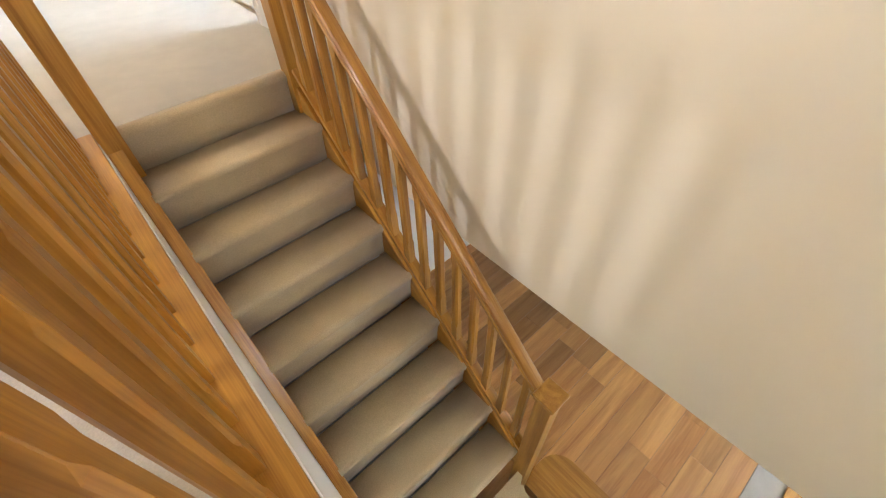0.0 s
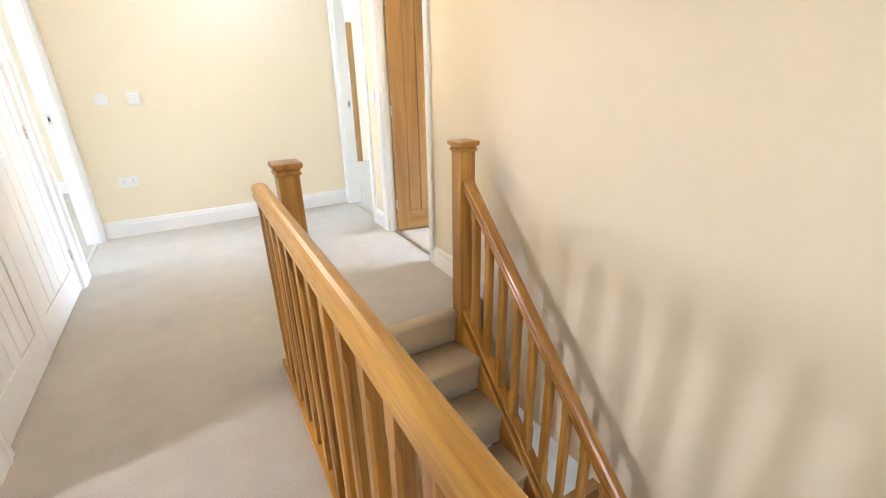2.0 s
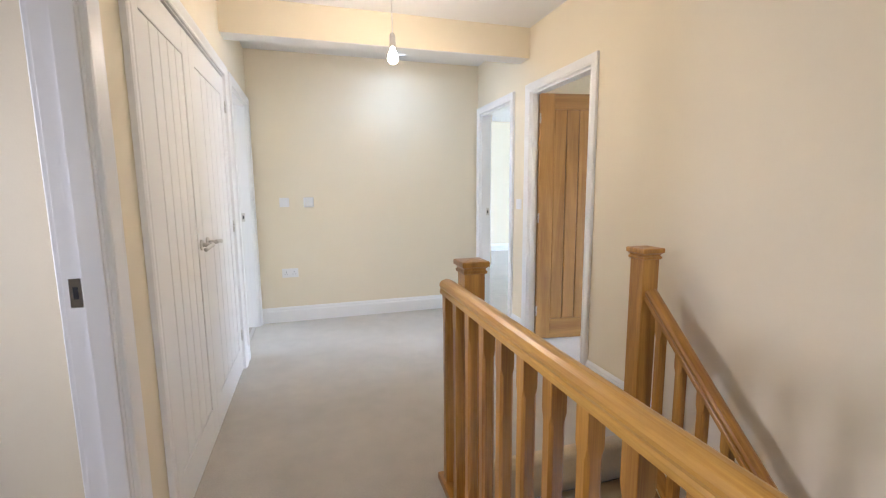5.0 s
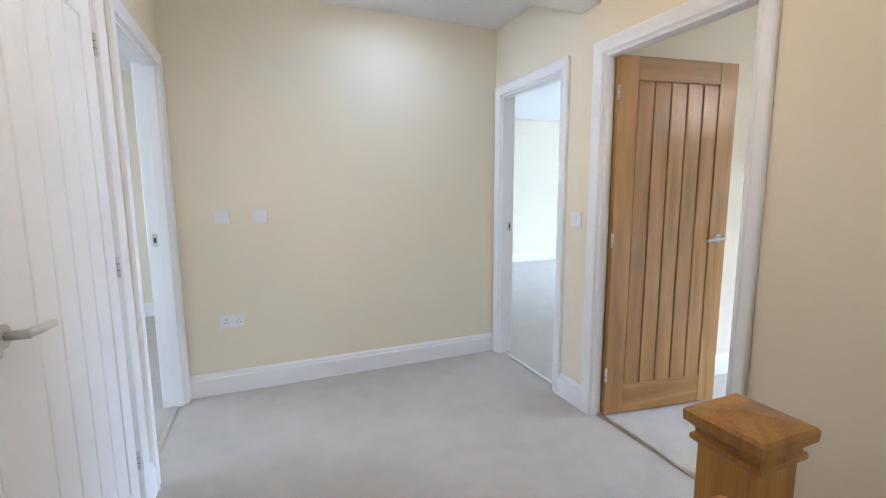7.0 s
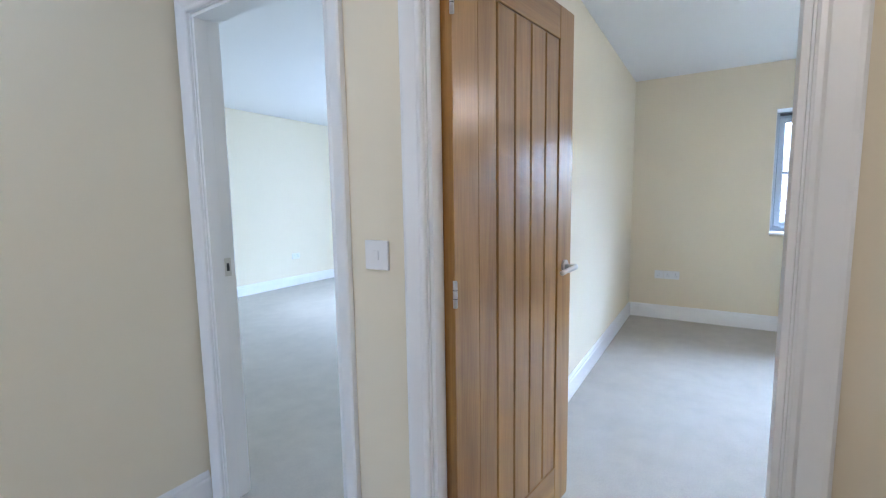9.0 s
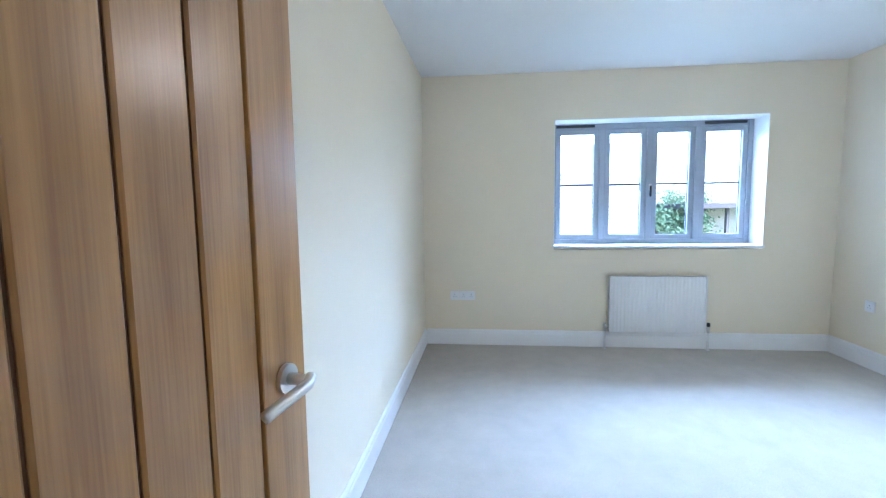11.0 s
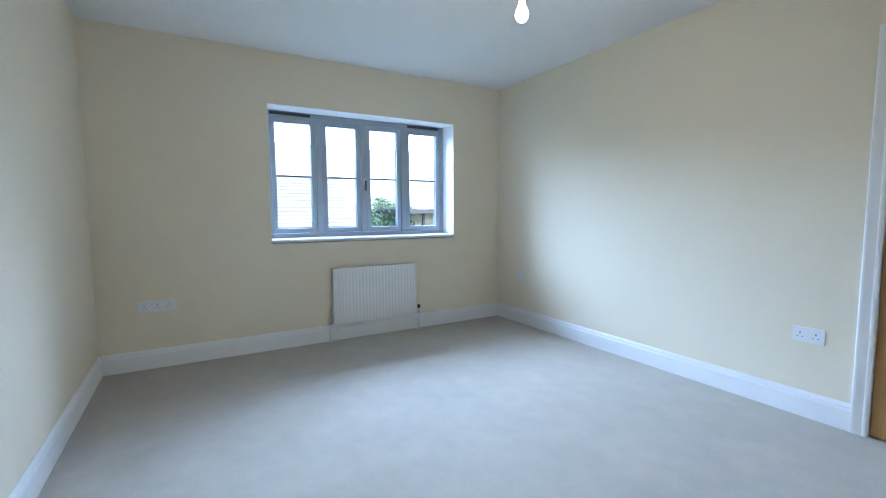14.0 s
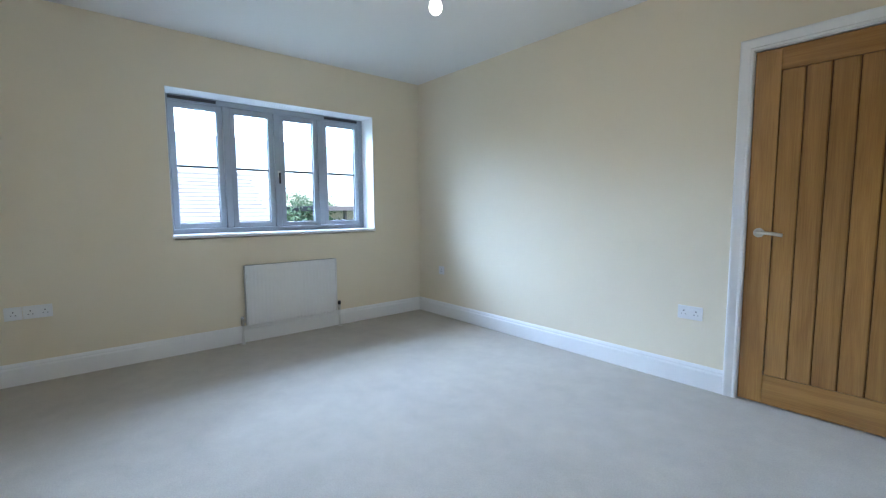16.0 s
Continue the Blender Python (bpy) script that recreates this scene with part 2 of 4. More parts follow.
def lathe(profile, n=28):
    """A turned body round z from (radius, height) pairs."""
    bm = bmesh.new()
    rings = []
    for r, z in profile:
        rings.append([bm.verts.new((max(r, 1e-4) * math.cos(2 * math.pi * k / n), max(r, 1e-4) * math.sin(2 * math.pi * k / n), z)) for k in range(n)])
    for a, b in zip(rings, rings[1:]):
        for k in range(n):
            bm.faces.new((a[k], a[(k + 1) % n], b[(k + 1) % n], b[k]))
    bm.faces.new(rings[0][::-1])
    bm.faces.new(rings[-1])
    return bm


def sweep(path, r, n=12):
    """A round bar along a smooth path."""
    bm = bmesh.new()
    pts = [Vector(p) for p in path]
    rings = []
    for i, p in enumerate(pts):
        d = (pts[min(i + 1, len(pts) - 1)] - pts[max(i - 1, 0)]).normalized()
        m = d.to_track_quat("Z", "Y").to_matrix()
        rings.append([bm.verts.new(p + m @ Vector((r * math.cos(2 * math.pi * k / n), r * math.sin(2 * math.pi * k / n), 0))) for k in range(n)])
    for a, b in zip(rings, rings[1:]):
        for k in range(n):
            bm.faces.new((a[k], a[(k + 1) % n], b[(k + 1) % n], b[k]))
    bm.faces.new(rings[0][::-1])
    bm.faces.new(rings[-1])
    return bm


def extruded(outline, length):
    """A profile in local x, y drawn out along local z."""
    bm = bmesh.new()
    a = [bm.verts.new((x, y, 0)) for x, y in outline]
    b = [bm.verts.new((x, y, length)) for x, y in outline]
    n = len(outline)
    for k in range(n):
        bm.faces.new((a[k], a[(k + 1) % n], b[(k + 1) % n], b[k]))
    bm.faces.new(a[::-1])
    bm.faces.new(b)
    return bm


def along(p, q, up):
    """The pose whose local z runs from p to q and whose local y leans to up."""
    p, q = Vector(p), Vector(q)
    z = (q - p).normalized()
    y = (Vector(up) - z * z.dot(Vector(up))).normalized()
    x = y.cross(z)
    m = Matrix((x, y, z)).transposed().to_4x4()
    m.translation = p
    return m


def wall(name, axis, place, thick, span, zs, holes, mat, label):
    """A wall along an axis ('x' or 'y') with openings (a0, a1, z0, z1) cut through it."""
    bm = bmesh.new()
    cuts = sorted({span[0], span[1], *[h[0] for h in holes], *[h[1] for h in holes]})
    for a, b in zip(cuts, cuts[1:]):
        hs = sorted([(h[2], h[3]) for h in holes if h[0] <= a + 1e-6 and h[1] >= b - 1e-6])
        z = zs[0]
        for h0, h1 in hs + [(zs[1], zs[1])]:
            if h0 > z + 1e-4:
                if axis == "y":
                    add_box(bm, (place, a, z), (place + thick, b, h0))
                else:
                    add_box(bm, (a, place, z), (b, place + thick, h0))
            z = max(z, h1)
    return structure(name, bm, mat, label, "wall")


SKIRT_PROFILE = [(0, 0), (0.018, 0), (0.018, 0.105), (0.0165, 0.112), (0.0125, 0.118), (0.0125, 0.128), (0.008, 0.138), (0.004, 0.145), (0, 0.145)]


def skirting(p, q, out):
    """A moulded skirting board from p to q at floor level; out points into the room."""
    m = along((*p, q[2] if len(q) > 2 else 0) if len(p) < 3 else p, (*q, 0) if len(q) < 3 else q, (0, 0, 1))
    side = 1 if (m.to_3x3() @ Vector((1, 0, 0))).dot(Vector((*out, 0))) > 0 else -1
    d = math.dist(p, q)
    ob = structure("baseboard", extruded([(side * x, y) for x, y in SKIRT_PROFILE], d), TRIM, "white painted moulded skirting board", "skirting")
    ob.matrix_basis = m
    return ob


CASING_PROFILE = [(0.004, 0), (0.004, 0.012), (0.008, 0.016), (0.016, 0.017), (0.022, 0.014), (0.030, 0.016), (0.046, 0.020), (0.056, 0.022), (0.064, 0.022), (0.070, 0.018), (0.070, 0)]


def casing(parent, a0, a1, h, face, out, axis, name="architrave"):
    """A mitred moulded architrave round three sides of an opening."""
    bm = bmesh.new()
    path = [((a0, 0), (-1, 0)), ((a0, h), (-1, 1)), ((a1, h), (1, 1)), ((a1, 0), (1, 0))]
    rows = []
    for (a, z), (da, dz) in path:
        row = []
        for u, v in CASING_PROFILE:
            s, w, t = a + da * u, z + dz * u, face + out * v
            row.append(bm.verts.new((t, s, w) if axis == "y" else (s, t, w)))
        rows.append(row)
    for p, q in zip(rows, rows[1:]):
        for k in range(len(p)):
            n = (k + 1) % len(p)
            bm.faces.new((p[k], p[n], q[n], q[k]))
    bm.faces.new(rows[0])
    bm.faces.new(rows[-1][::-1])
    return part(name, bm, TRIM, parent)


def door_set(name, axis, w0, w1, a0, a1, h, stop_side, label, sides=(1, 1)):
    """Lining, stop and architraves of a doorway through a wall between w0 and w1; a0..a1 is the clear opening."""
    ob = tagged(new(name), label, "door frame", kind="structure")
    t = 0.028

    def b(lo, hi, bev=0.001):
        return box((lo[0], lo[1], lo[2]), (hi[0], hi[1], hi[2]), bev) if axis == "y" else box((lo[1], lo[0], lo[2]), (hi[1], hi[0], hi[2]), bev)

    e = 0.002
    part("lining", b((w0 - e, a0 - t, 0), (w1 + e, a0, h)), TRIM, ob)
    part("lining", b((w0 - e, a1, 0), (w1 + e, a1 + t, h)), TRIM, ob)
    part("lining", b((w0 - e, a0 - t, h), (w1 + e, a1 + t, h + t)), TRIM, ob)
    s0, s1 = (w0 + 0.004, w1 - 0.046) if stop_side > 0 else (w0 + 0.046, w1 - 0.004)
    part("door_stop", b((s0, a0, 0), (s1, a0 + 0.012, h)), TRIM, ob)
    part("door_stop", b((s0, a1 - 0.012, 0), (s1, a1, h)), TRIM, ob)
    part("door_stop", b((s0, a0 + 0.012, h - 0.012), (s1, a1 - 0.012, h)), TRIM, ob)
    if sides[0]:
        casing(ob, a0, a1, h, w0 - 0.001, -1, axis)
    if sides[1]:
        casing(ob, a0, a1, h, w1 + 0.001, 1, axis)
    return ob


def strike_plate(ob, at, n):
    """A latch keep let into a lining; n is the lining's way out."""
    x, y, z = at
    p = part("strike_plate", box((x - 0.014, y, z - 0.038) if n > 0 else (x - 0.014, y - 0.002, z - 0.038), (x + 0.014, y + 0.002 if n > 0 else y, z + 0.038), 0.0008), STEEL, ob, "satin steel latch keep")
    d = 0.0025 * n
    part("latch_hole", box((x - 0.006, min(y, y + d), z - 0.016), (x + 0.006, max(y, y + d), z + 0.016)), DARK, p)


def lever(parent, at, dirx, outy, mat=STEEL):
    """A lever handle on a round rose; outy: the way it stands off the leaf, dirx: the way the lever points, in the leaf's own x."""
    x, y, z = at
    o = outy
    hnd = part("handle", cyl((x, y, z), (x, y + 0.008 * o, z), 0.026, 28), mat, parent, "satin steel lever handle", smooth=False)
    part("neck", cyl((x, y + 0.008 * o, z), (x, y + 0.05 * o, z), 0.010, 16), mat, hnd, smooth=True)
    path = [(x + dirx * s, y + o * (0.048 + 0.010 * math.sin(min(1, s / 0.03) * 1.57) - 0.012 * (s / 0.115) ** 2), z - 0.012 * (s / 0.115) ** 2 + 0.003) for s in (-0.008, 0, 0.01, 0.02, 0.035, 0.05, 0.065, 0.08, 0.095, 0.11, 0.118)]
    part("lever", sweep(path, 0.0095, 14), mat, hnd, smooth=True)
    return hnd


def hinge_part(parent, at, out=1):
    x, y, z = at
    h = part("hinge", cyl((x, y, z - 0.038), (x, y, z + 0.038), 0.0065, 14), STEEL, parent, "steel butt hinge", smooth=True)
    part("knuckle_gap", cyl((x, y, z - 0.013), (x, y, z - 0.011), 0.0068, 14), DARK, h)
    part("knuckle_gap", cyl((x, y, z + 0.011), (x, y, z + 0.013), 0.0068, 14), DARK, h)


def board_door(name, m, w, h, mat, label, handle_z=0.99, faces=(1, -1), stile=0.118, top=0.120, bottom=0.168, boards=5, handles=(1, -1), hinge_y=0.022, lever_sign=-1, hinges=True):
    """A cottage door: stiles, rails and grooved upright boards. Local x from the hinge edge, z up, leaf centred on y = 0."""
    ob = thing(name, m, label, "door")
    T = 0.020
    z0 = 0.008

    def piece(nm, p, q, wd, dp, bev=0.0015):
        mm = along(p, q, (0, 1, 0))
        L = (Vector(q) - Vector(p)).length
        part(nm, box((-wd / 2, -dp / 2, 0), (wd / 2, dp / 2, L), bev, 1), mat, ob, m=mm)

    piece("stile", (stile / 2, 0, z0), (stile / 2, 0, z0 + h), stile, 2 * T)
    piece("stile", (w - stile / 2, 0, z0), (w - stile / 2, 0, z0 + h), stile, 2 * T)
    piece("top_rail", (stile, 0, z0 + h - top / 2), (w - stile, 0, z0 + h - top / 2), top, 2 * T - 0.001)
    piece("bottom_rail", (stile, 0, z0 + bottom / 2), (w - stile, 0, z0 + bottom / 2), bottom, 2 * T - 0.001)
    bw = (w - 2 * stile) / boards
    for k in range(boards):
        x = stile + bw * (k + 0.5)
        piece("board", (x, 0, z0 + bottom), (x, 0, z0 + h - top), bw - 0.005, 2 * T - 0.008, 0.004)
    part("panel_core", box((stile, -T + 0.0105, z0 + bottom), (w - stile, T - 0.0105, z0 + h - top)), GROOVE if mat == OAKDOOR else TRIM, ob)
    for s in handles:
        lever(ob, (w - 0.060, s * T, handle_z), lever_sign, s)
    if hinges:
        for z in (0.25, 1.02, 1.80):
            hinge_part(ob, (-0.003, hinge_y, z))
    return ob


def socket_plate(name, m, gangs, label, holes=True, rockers=0):
    """A wiring plate lying on local x, z and standing off along local -y."""
    w = 0.146 if gangs == 2 else 0.086
    ob = thing(name, m, label, "socket" if holes else "switch")
    part("plate", box((-w / 2, -0.009, -0.043), (w / 2, 0, 0.043), 0.003, 2), PLASTIC, ob)
    xs = (-0.036, 0.036) if gangs == 2 else (0.0,)
    if holes:
        for x in xs:
            part("pin_hole", box((x - 0.003, -0.0098, 0.006), (x + 0.003, -0.0088, 0.014)), DARK, ob)
            part("pin_hole", box((x - 0.014, -0.0098, -0.013), (x - 0.008, -0.0088, -0.009)), DARK, ob)
            part("pin_hole", box((x + 0.008, -0.0098, -0.013), (x + 0.014, -0.0088, -0.009)), DARK, ob)
            rx = x * 0.36 if gangs == 2 else 0.022
            part("rocker", box((rx - 0.006, -0.012, 0.014), (rx + 0.006, -0.0088, 0.032), 0.001), PLASTIC, ob)
    for k in range(rockers):
        part("rocker", box((-0.010, -0.013, -0.014), (0.010, -0.0088, 0.014), 0.0015), PLASTIC, ob)
    return ob

# ---- structure: walls, floors, ceilings ----
H = 2.49          # ceiling height
G0 = -2.52        # ground floor level
DH = 1.995        # clear height of doorways
YB = -4.643       # bedroom end wall
XW = 4.10         # bedroom window wall
YP = -1.055       # bedroom side wall
XL = -2.20        # landing left wall
HEAD = DH + 0.028

D1 = (-0.800, -0.090)
D2 = (-1.922, -1.152)
DL = (-0.860, -0.085)
DC = (-2.665, -1.095)
DN = (-3.830, -2.995)
DB = (0.213, 0.981)


def hole(d, z0=0.0, z1=HEAD):
    return (d[0] - 0.028, d[1] + 0.028, z0, z1)


wall("wall_east", "y", 0.0, 0.10, (-6.4, 3.8), (0.0, H), [hole(D1), hole(D2)], CREAM, "cream painted landing wall with two doorways")
wall("wall_stairwell", "y", 0.0, 0.10, (-6.4, -2.50), (-0.55, 0.0), [], CREAM, "cream painted wall hanging down beside the stairs")
wall("wall_north", "x", 0.0, 0.10, (-2.3, 0.0), (0.0, H), [], CREAM, "cream painted end wall of the landing")
wall("wall_west", "y", XL - 0.10, 0.10, (-6.4, 2.4), (0.0, H), [hole(DL), hole(DC), hole(DN)], CREAM, "cream painted landing wall with cupboard and doorways")
# added opening behind the view, only to let fill light onto the stairs
FILL_HOLE = (-1.3, -0.9, 1.2, 1.9)
wall("wall_south", "x", -6.5, 0.10, (-5.3, 0.1), (G0, H), [FILL_HOLE], CREAM, "cream painted unseen wall closing the landing, with an opening added for fill light")
wall("wall_bedroom_side", "x", YP, 0.07, (0.1, 5.0), (0.0, H), [], CREAM, "cream painted bedroom side wall")
wall("wall_bedroom_end", "x", YB - 0.10, 0.10, (0.1, XW), (0.0, H), [hole(DB)], CREAM, "cream painted bedroom wall with a doorway")
W0 = (-4.058, -2.257, 0.905, 2.070)
wall("wall_bedroom_window", "y", XW, 0.34, (YB - 0.10, YP), (0.0, H), [W0], CREAM, "cream painted wall round the bedroom window")
wall("wall_cupboard_back", "x", -5.6, 0.10, (0.1, 1.6), (0.0, H), [], CREAM, "plain wall behind the bedroom door")
wall("wall_cupboard_side", "y", 1.6, 0.10, (-5.6, YB - 0.1), (0.0, H), [], CREAM, "plain wall behind the bedroom door")
# second bedroom
wall("wall_far_room_end", "x", 3.75, 0.10, (0.1, 5.0), (0.0, 2.56), [], CREAM, "cream painted wall of the further bedroom")
W1 = (0.35, 1.75, 0.85, 1.50)
wall("wall_far_room_window", "y", 5.0, 0.30, (YP, 3.85), (0.0, 2.56), [W1], CREAM, "wall round the further bedroom window")
wall("wall_far_room_box", "x", 2.20, 0.08, (0.1, 1.10), (0.0, 2.56), [], CREAM, "cream painted partition in the further bedroom")
wall("wall_far_room_return", "y", 1.02, 0.08, (2.28, 3.75), (0.0, 2.56), [], CREAM, "cream painted partition return")
# rooms off the landing's other side
W2 = (-3.43, -3.07, 0.9, 2.1)
W3 = (-1.2, 0.2, 0.9, 2.1)
wall("wall_outer_west", "y", -5.3, 0.30, (-6.4, 2.4), (0.0, H), [W3], CREAM, "outer wall with a window")
wall("wall_bathroom", "y", -3.80, 0.10, (-6.4, -1.80), (0.0, H), [W2], CREAM, "cream painted wall round a narrow window")
wall("wall_room_partition", "x", -1.80, 0.10, (-5.0, XL - 0.10), (0.0, H), [], CREAM, "cream painted partition")
wall("wall_airing_back", "y", -2.90, 0.06, (-2.75, -1.70), (0.0, H), [], CREAM, "plain back wall of the cupboard")
wall("wall_airing_side", "x", -2.81, 0.06, (-2.90, XL - 0.10), (0.0, H), [], CREAM, "plain side wall of the cupboard")
wall("wall_room_end", "x", 2.3, 0.10, (-5.3, XL - 0.10), (0.0, H), [], CREAM, "cream painted end wall")
# hall below
wall("wall_under_landing", "y", -1.20, 0.10, (-6.4, -2.50), (G0, -0.25), [], WHITE, "white plastered wall beside the stairs")
wall("wall_hall_end", "x", -2.50, 0.10, (-1.10, 3.0), (G0, -0.25), [], WHITE, "white plastered hall wall")
# invented window, out of view, that gives the hall its light
W4 = (-7.6, -6.4, -2.1, -0.5)
wall("wall_hall_side", "y", 3.0, 0.20, (-7.9, -2.4), (G0, -0.25), [W4], WHITE, "white plastered hall wall with an unseen window added for light")
wall("wall_hall_front", "x", -7.9, 0.10, (-1.2, 3.2), (G0, -0.25), [], WHITE, "white plastered front wall of the hall")


def slab(name, lo, hi, mat, label, cat):
    return structure(name, box(lo, hi), mat, label, cat)


slab("floor_doorway_1", (0.0, D1[0] - 0.028, -0.25), (0.1, D1[1] + 0.028, -0.001), CARPET, "pale carpet in the doorway", "carpet")
slab("floor_doorway_2", (0.0, D2[0] - 0.028, -0.25), (0.1, D2[1] + 0.028, -0.001), CARPET, "pale carpet in the doorway", "carpet")
slab("floor_landing", (-2.2, -2.585, -0.25), (0.0, 0.0, 0), CARPET, "pale fitted wool carpet on the landing", "carpet")
slab("floor_landing_side", (-2.2, -6.4, -0.25), (-1.100, -2.585, 0), CARPET, "pale fitted wool carpet beside the stairwell", "carpet")
slab("floor_bedroom", (0.1, YB - 0.05, -0.25), (XW, YP, -0.001), CARPET, "pale fitted wool carpet in the bedroom", "carpet")
slab("floor_far_room", (0.1, YP, -0.25), (5.0, 3.75, -0.001), CARPET, "pale fitted wool carpet in the further bedroom", "carpet")
slab("floor_west_rooms", (-5.0, -6.4, -0.25), (XL, 2.3, -0.001), CARPET, "pale fitted wool carpet in the side rooms", "carpet")
slab("floor_cupboard", (0.1, -5.6, -0.25), (1.7, YB - 0.05, -0.001), CARPET, "pale carpet behind the door", "carpet")
slab("ceiling_landing", (-2.3, -6.5, H), (0.1, 0.1, H + 0.1), WHITE, "white plaster ceiling", "ceiling")
slab("ceiling_bedroom", (0.1, YB - 1.2, H), (XW + 0.3, YP + 0.07, H + 0.1), WHITE, "white plaster ceiling", "ceiling")
slab("ceiling_far_room", (0.1, YP + 0.07, 2.56), (5.2, 3.9, 2.66), WHITE, "white plaster ceiling", "ceiling")
slab("ceiling_west", (-5.3, -6.5, H), (-2.3, 2.4, H + 0.1), WHITE, "white plaster ceiling", "ceiling")
slab("ceiling_hall", (0.1, -8.0, -0.30), (3.2, -2.40, -0.255), WHITE, "white plaster ceiling of the hall below", "ceiling")
slab("ceiling_stair_south", (-1.2, -8.0, -0.30), (0.1, -6.5, -0.255), WHITE, "white plaster ceiling of the hall below", "ceiling")
structure("beam", add_box(bmesh.new(), (XL, -1.10, 2.262), (0.0, -0.95, H), 0.004), WHITE, "painted boxed beam across the landing ceiling", "beam")
structure("beam_face", box((XL, -1.104, 2.266), (0.0, -1.1005, H)), CREAM, "cream painted face of the ceiling beam", "beam")

# doorways
d1 = door_set("door_frame_1", "y", 0.0, 0.10, *D1, DH, 1, "white painted door frame to the further bedroom")
strike_plate(d1, (0.078, D1[1], 1.02), -1)
d2 = door_set("door_frame_2", "y", 0.0, 0.10, *D2, DH, 1, "white painted door frame to the bedroom")
strike_plate(d2, (0.075, D2[0], 1.0), 1)
dl = door_set("door_frame_3", "y", XL - 0.10, XL, *DL, DH, -1, "white painted door frame at the landing's end", (1, 1))
strike_plate(dl, (XL - 0.077, DL[1], 1.02), -1)
dc = door_set("door_frame_4", "y", XL - 0.10, XL, *DC, DH, 1, "white painted frame of the double cupboard", (0, 1))
dn = door_set("door_frame_5", "y", XL - 0.10, XL, *DN, DH, -1, "white painted door frame of an open doorway", (1, 1))
strike_plate(dn, (XL - 0.074, DN[1], 1.0), -1)
db = door_set("door_frame_6", "x", YB - 0.10, YB, *DB, DH, 1, "white painted door frame in the bedroom", (0, 1))

for lo, hi in (((0.035, D1[0], -0.001), (0.062, D1[1], 0.006)), ((0.035, D2[0], -0.001), (0.062, D2[1], 0.006)), ((XL - 0.062, DL[0], -0.001), (XL - 0.035, DL[1], 0.006)), ((XL - 0.062, DN[0], -0.001), (XL - 0.035, DN[1], 0.006))):
    tagged(new("threshold_strip", mesh_of("threshold_strip", box(lo, hi, 0.002), STEEL)), "thin steel carpet strip in a doorway", "threshold", kind="structure")

# skirting boards
skirting((XL, 0.0), (-0.02, 0.0), (0, -1))
skirting((0.0, D2[0] - 0.071), (0.0, -2.625), (-1, 0))
skirting((0.0, D2[1] + 0.071), (0.0, D1[0] - 0.071), (-1, 0))
skirting((XL, DL[0] - 0.071), (XL, DC[1] + 0.071), (1, 0))
skirting((XL, DC[0] - 0.071), (XL, DN[1] + 0.071), (1, 0))
skirting((XL, DN[0] - 0.071), (XL, -6.4), (1, 0))
skirting((0.1, YP), (XW, YP), (0, -1))
skirting((XW, YP - 0.018), (XW, YB + 0.018), (-1, 0))
skirting((DB[1] + 0.071, YB), (XW, YB), (0, 1))
skirting((0.1, YB), (DB[0] - 0.071, YB), (0, 1))
skirting((0.1, D2[0] - 0.071), (0.1, YB), (1, 0))
skirting((0.1, YP + 0.07), (5.0, YP + 0.07), (0, 1))
skirting((1.10, 3.75), (5.0, 3.75), (0, -1))
skirting((5.0, YP + 0.09), (5.0, 3.73), (-1, 0))
skirting((1.10, 2.20), (1.10, 3.73), (1, 0))
skirting((-5.0, 2.3), (XL - 0.1, 2.3), (0, -1))
skirting((-5.0, -1.70), (-5.0, 2.3), (1, 0))
skirting((-3.7, -6.4), (-3.7, -1.80), (1, 0))

slab("wall_landing_edge", (-1.1, -6.4, G0), (-1.094, -2.676, -0.001), WHITE, "white plastered edge under the landing balustrade", "wall")

# ---- staircase ----
RISE, GO, Y0 = 0.210, 0.222, -2.645
SX0, SX1 = -1.035, -0.205
stairs = thing("staircase", pose(-0.62, Y0, 0), "oak staircase with pale fitted carpet, warm light put into its colour, going down from the landing", "staircase")


def tread_outline(k):
    """Carpet over one step: rounded nosing, face and tread, in (y, z) from the step's nosing."""
    pts = [(GO + 0.012, 0.0)]
    for a in range(0, 181, 20):
        pts.append((0.030 - 0.030 * math.sin(radians(a)), -0.028 + 0.028 * math.cos(radians(a))))
    pts = pts[:-3] + [(0.010, -0.055), (0.015, -0.09), (0.020, -0.14), (0.024, -RISE - 0.006), (0.05, -RISE - 0.006), (0.05, -0.03), (GO + 0.012, -0.03)]
    return pts


def add_step(k, back):
    bm = bmesh.new()
    pts = tread_outline(k)
    if back:
        pts = [(min(y, back), z) for y, z in pts]
    a = [bm.verts.new((SX0 - 0.008 + 0.62, y - GO * k, z - RISE * k)) for y, z in pts]
    b = [bm.verts.new((SX1 + 0.008 + 0.62, y - GO * k, z - RISE * k)) for y, z in pts]
    n = len(pts)
    for j in range(n):
        bm.faces.new((a[j], a[(j + 1) % n], b[(j + 1) % n], b[j]))
    bm.faces.new(a[::-1])
    bm.faces.new(b)
    part("carpeted_step", bm, STAIRCARPET, stairs, smooth=True)


for k in range(0, 9):
    add_step(k, 0.06 if k == 0 else 0)

# winder steps turning towards the hall
NC = Vector((-0.165, -4.47))
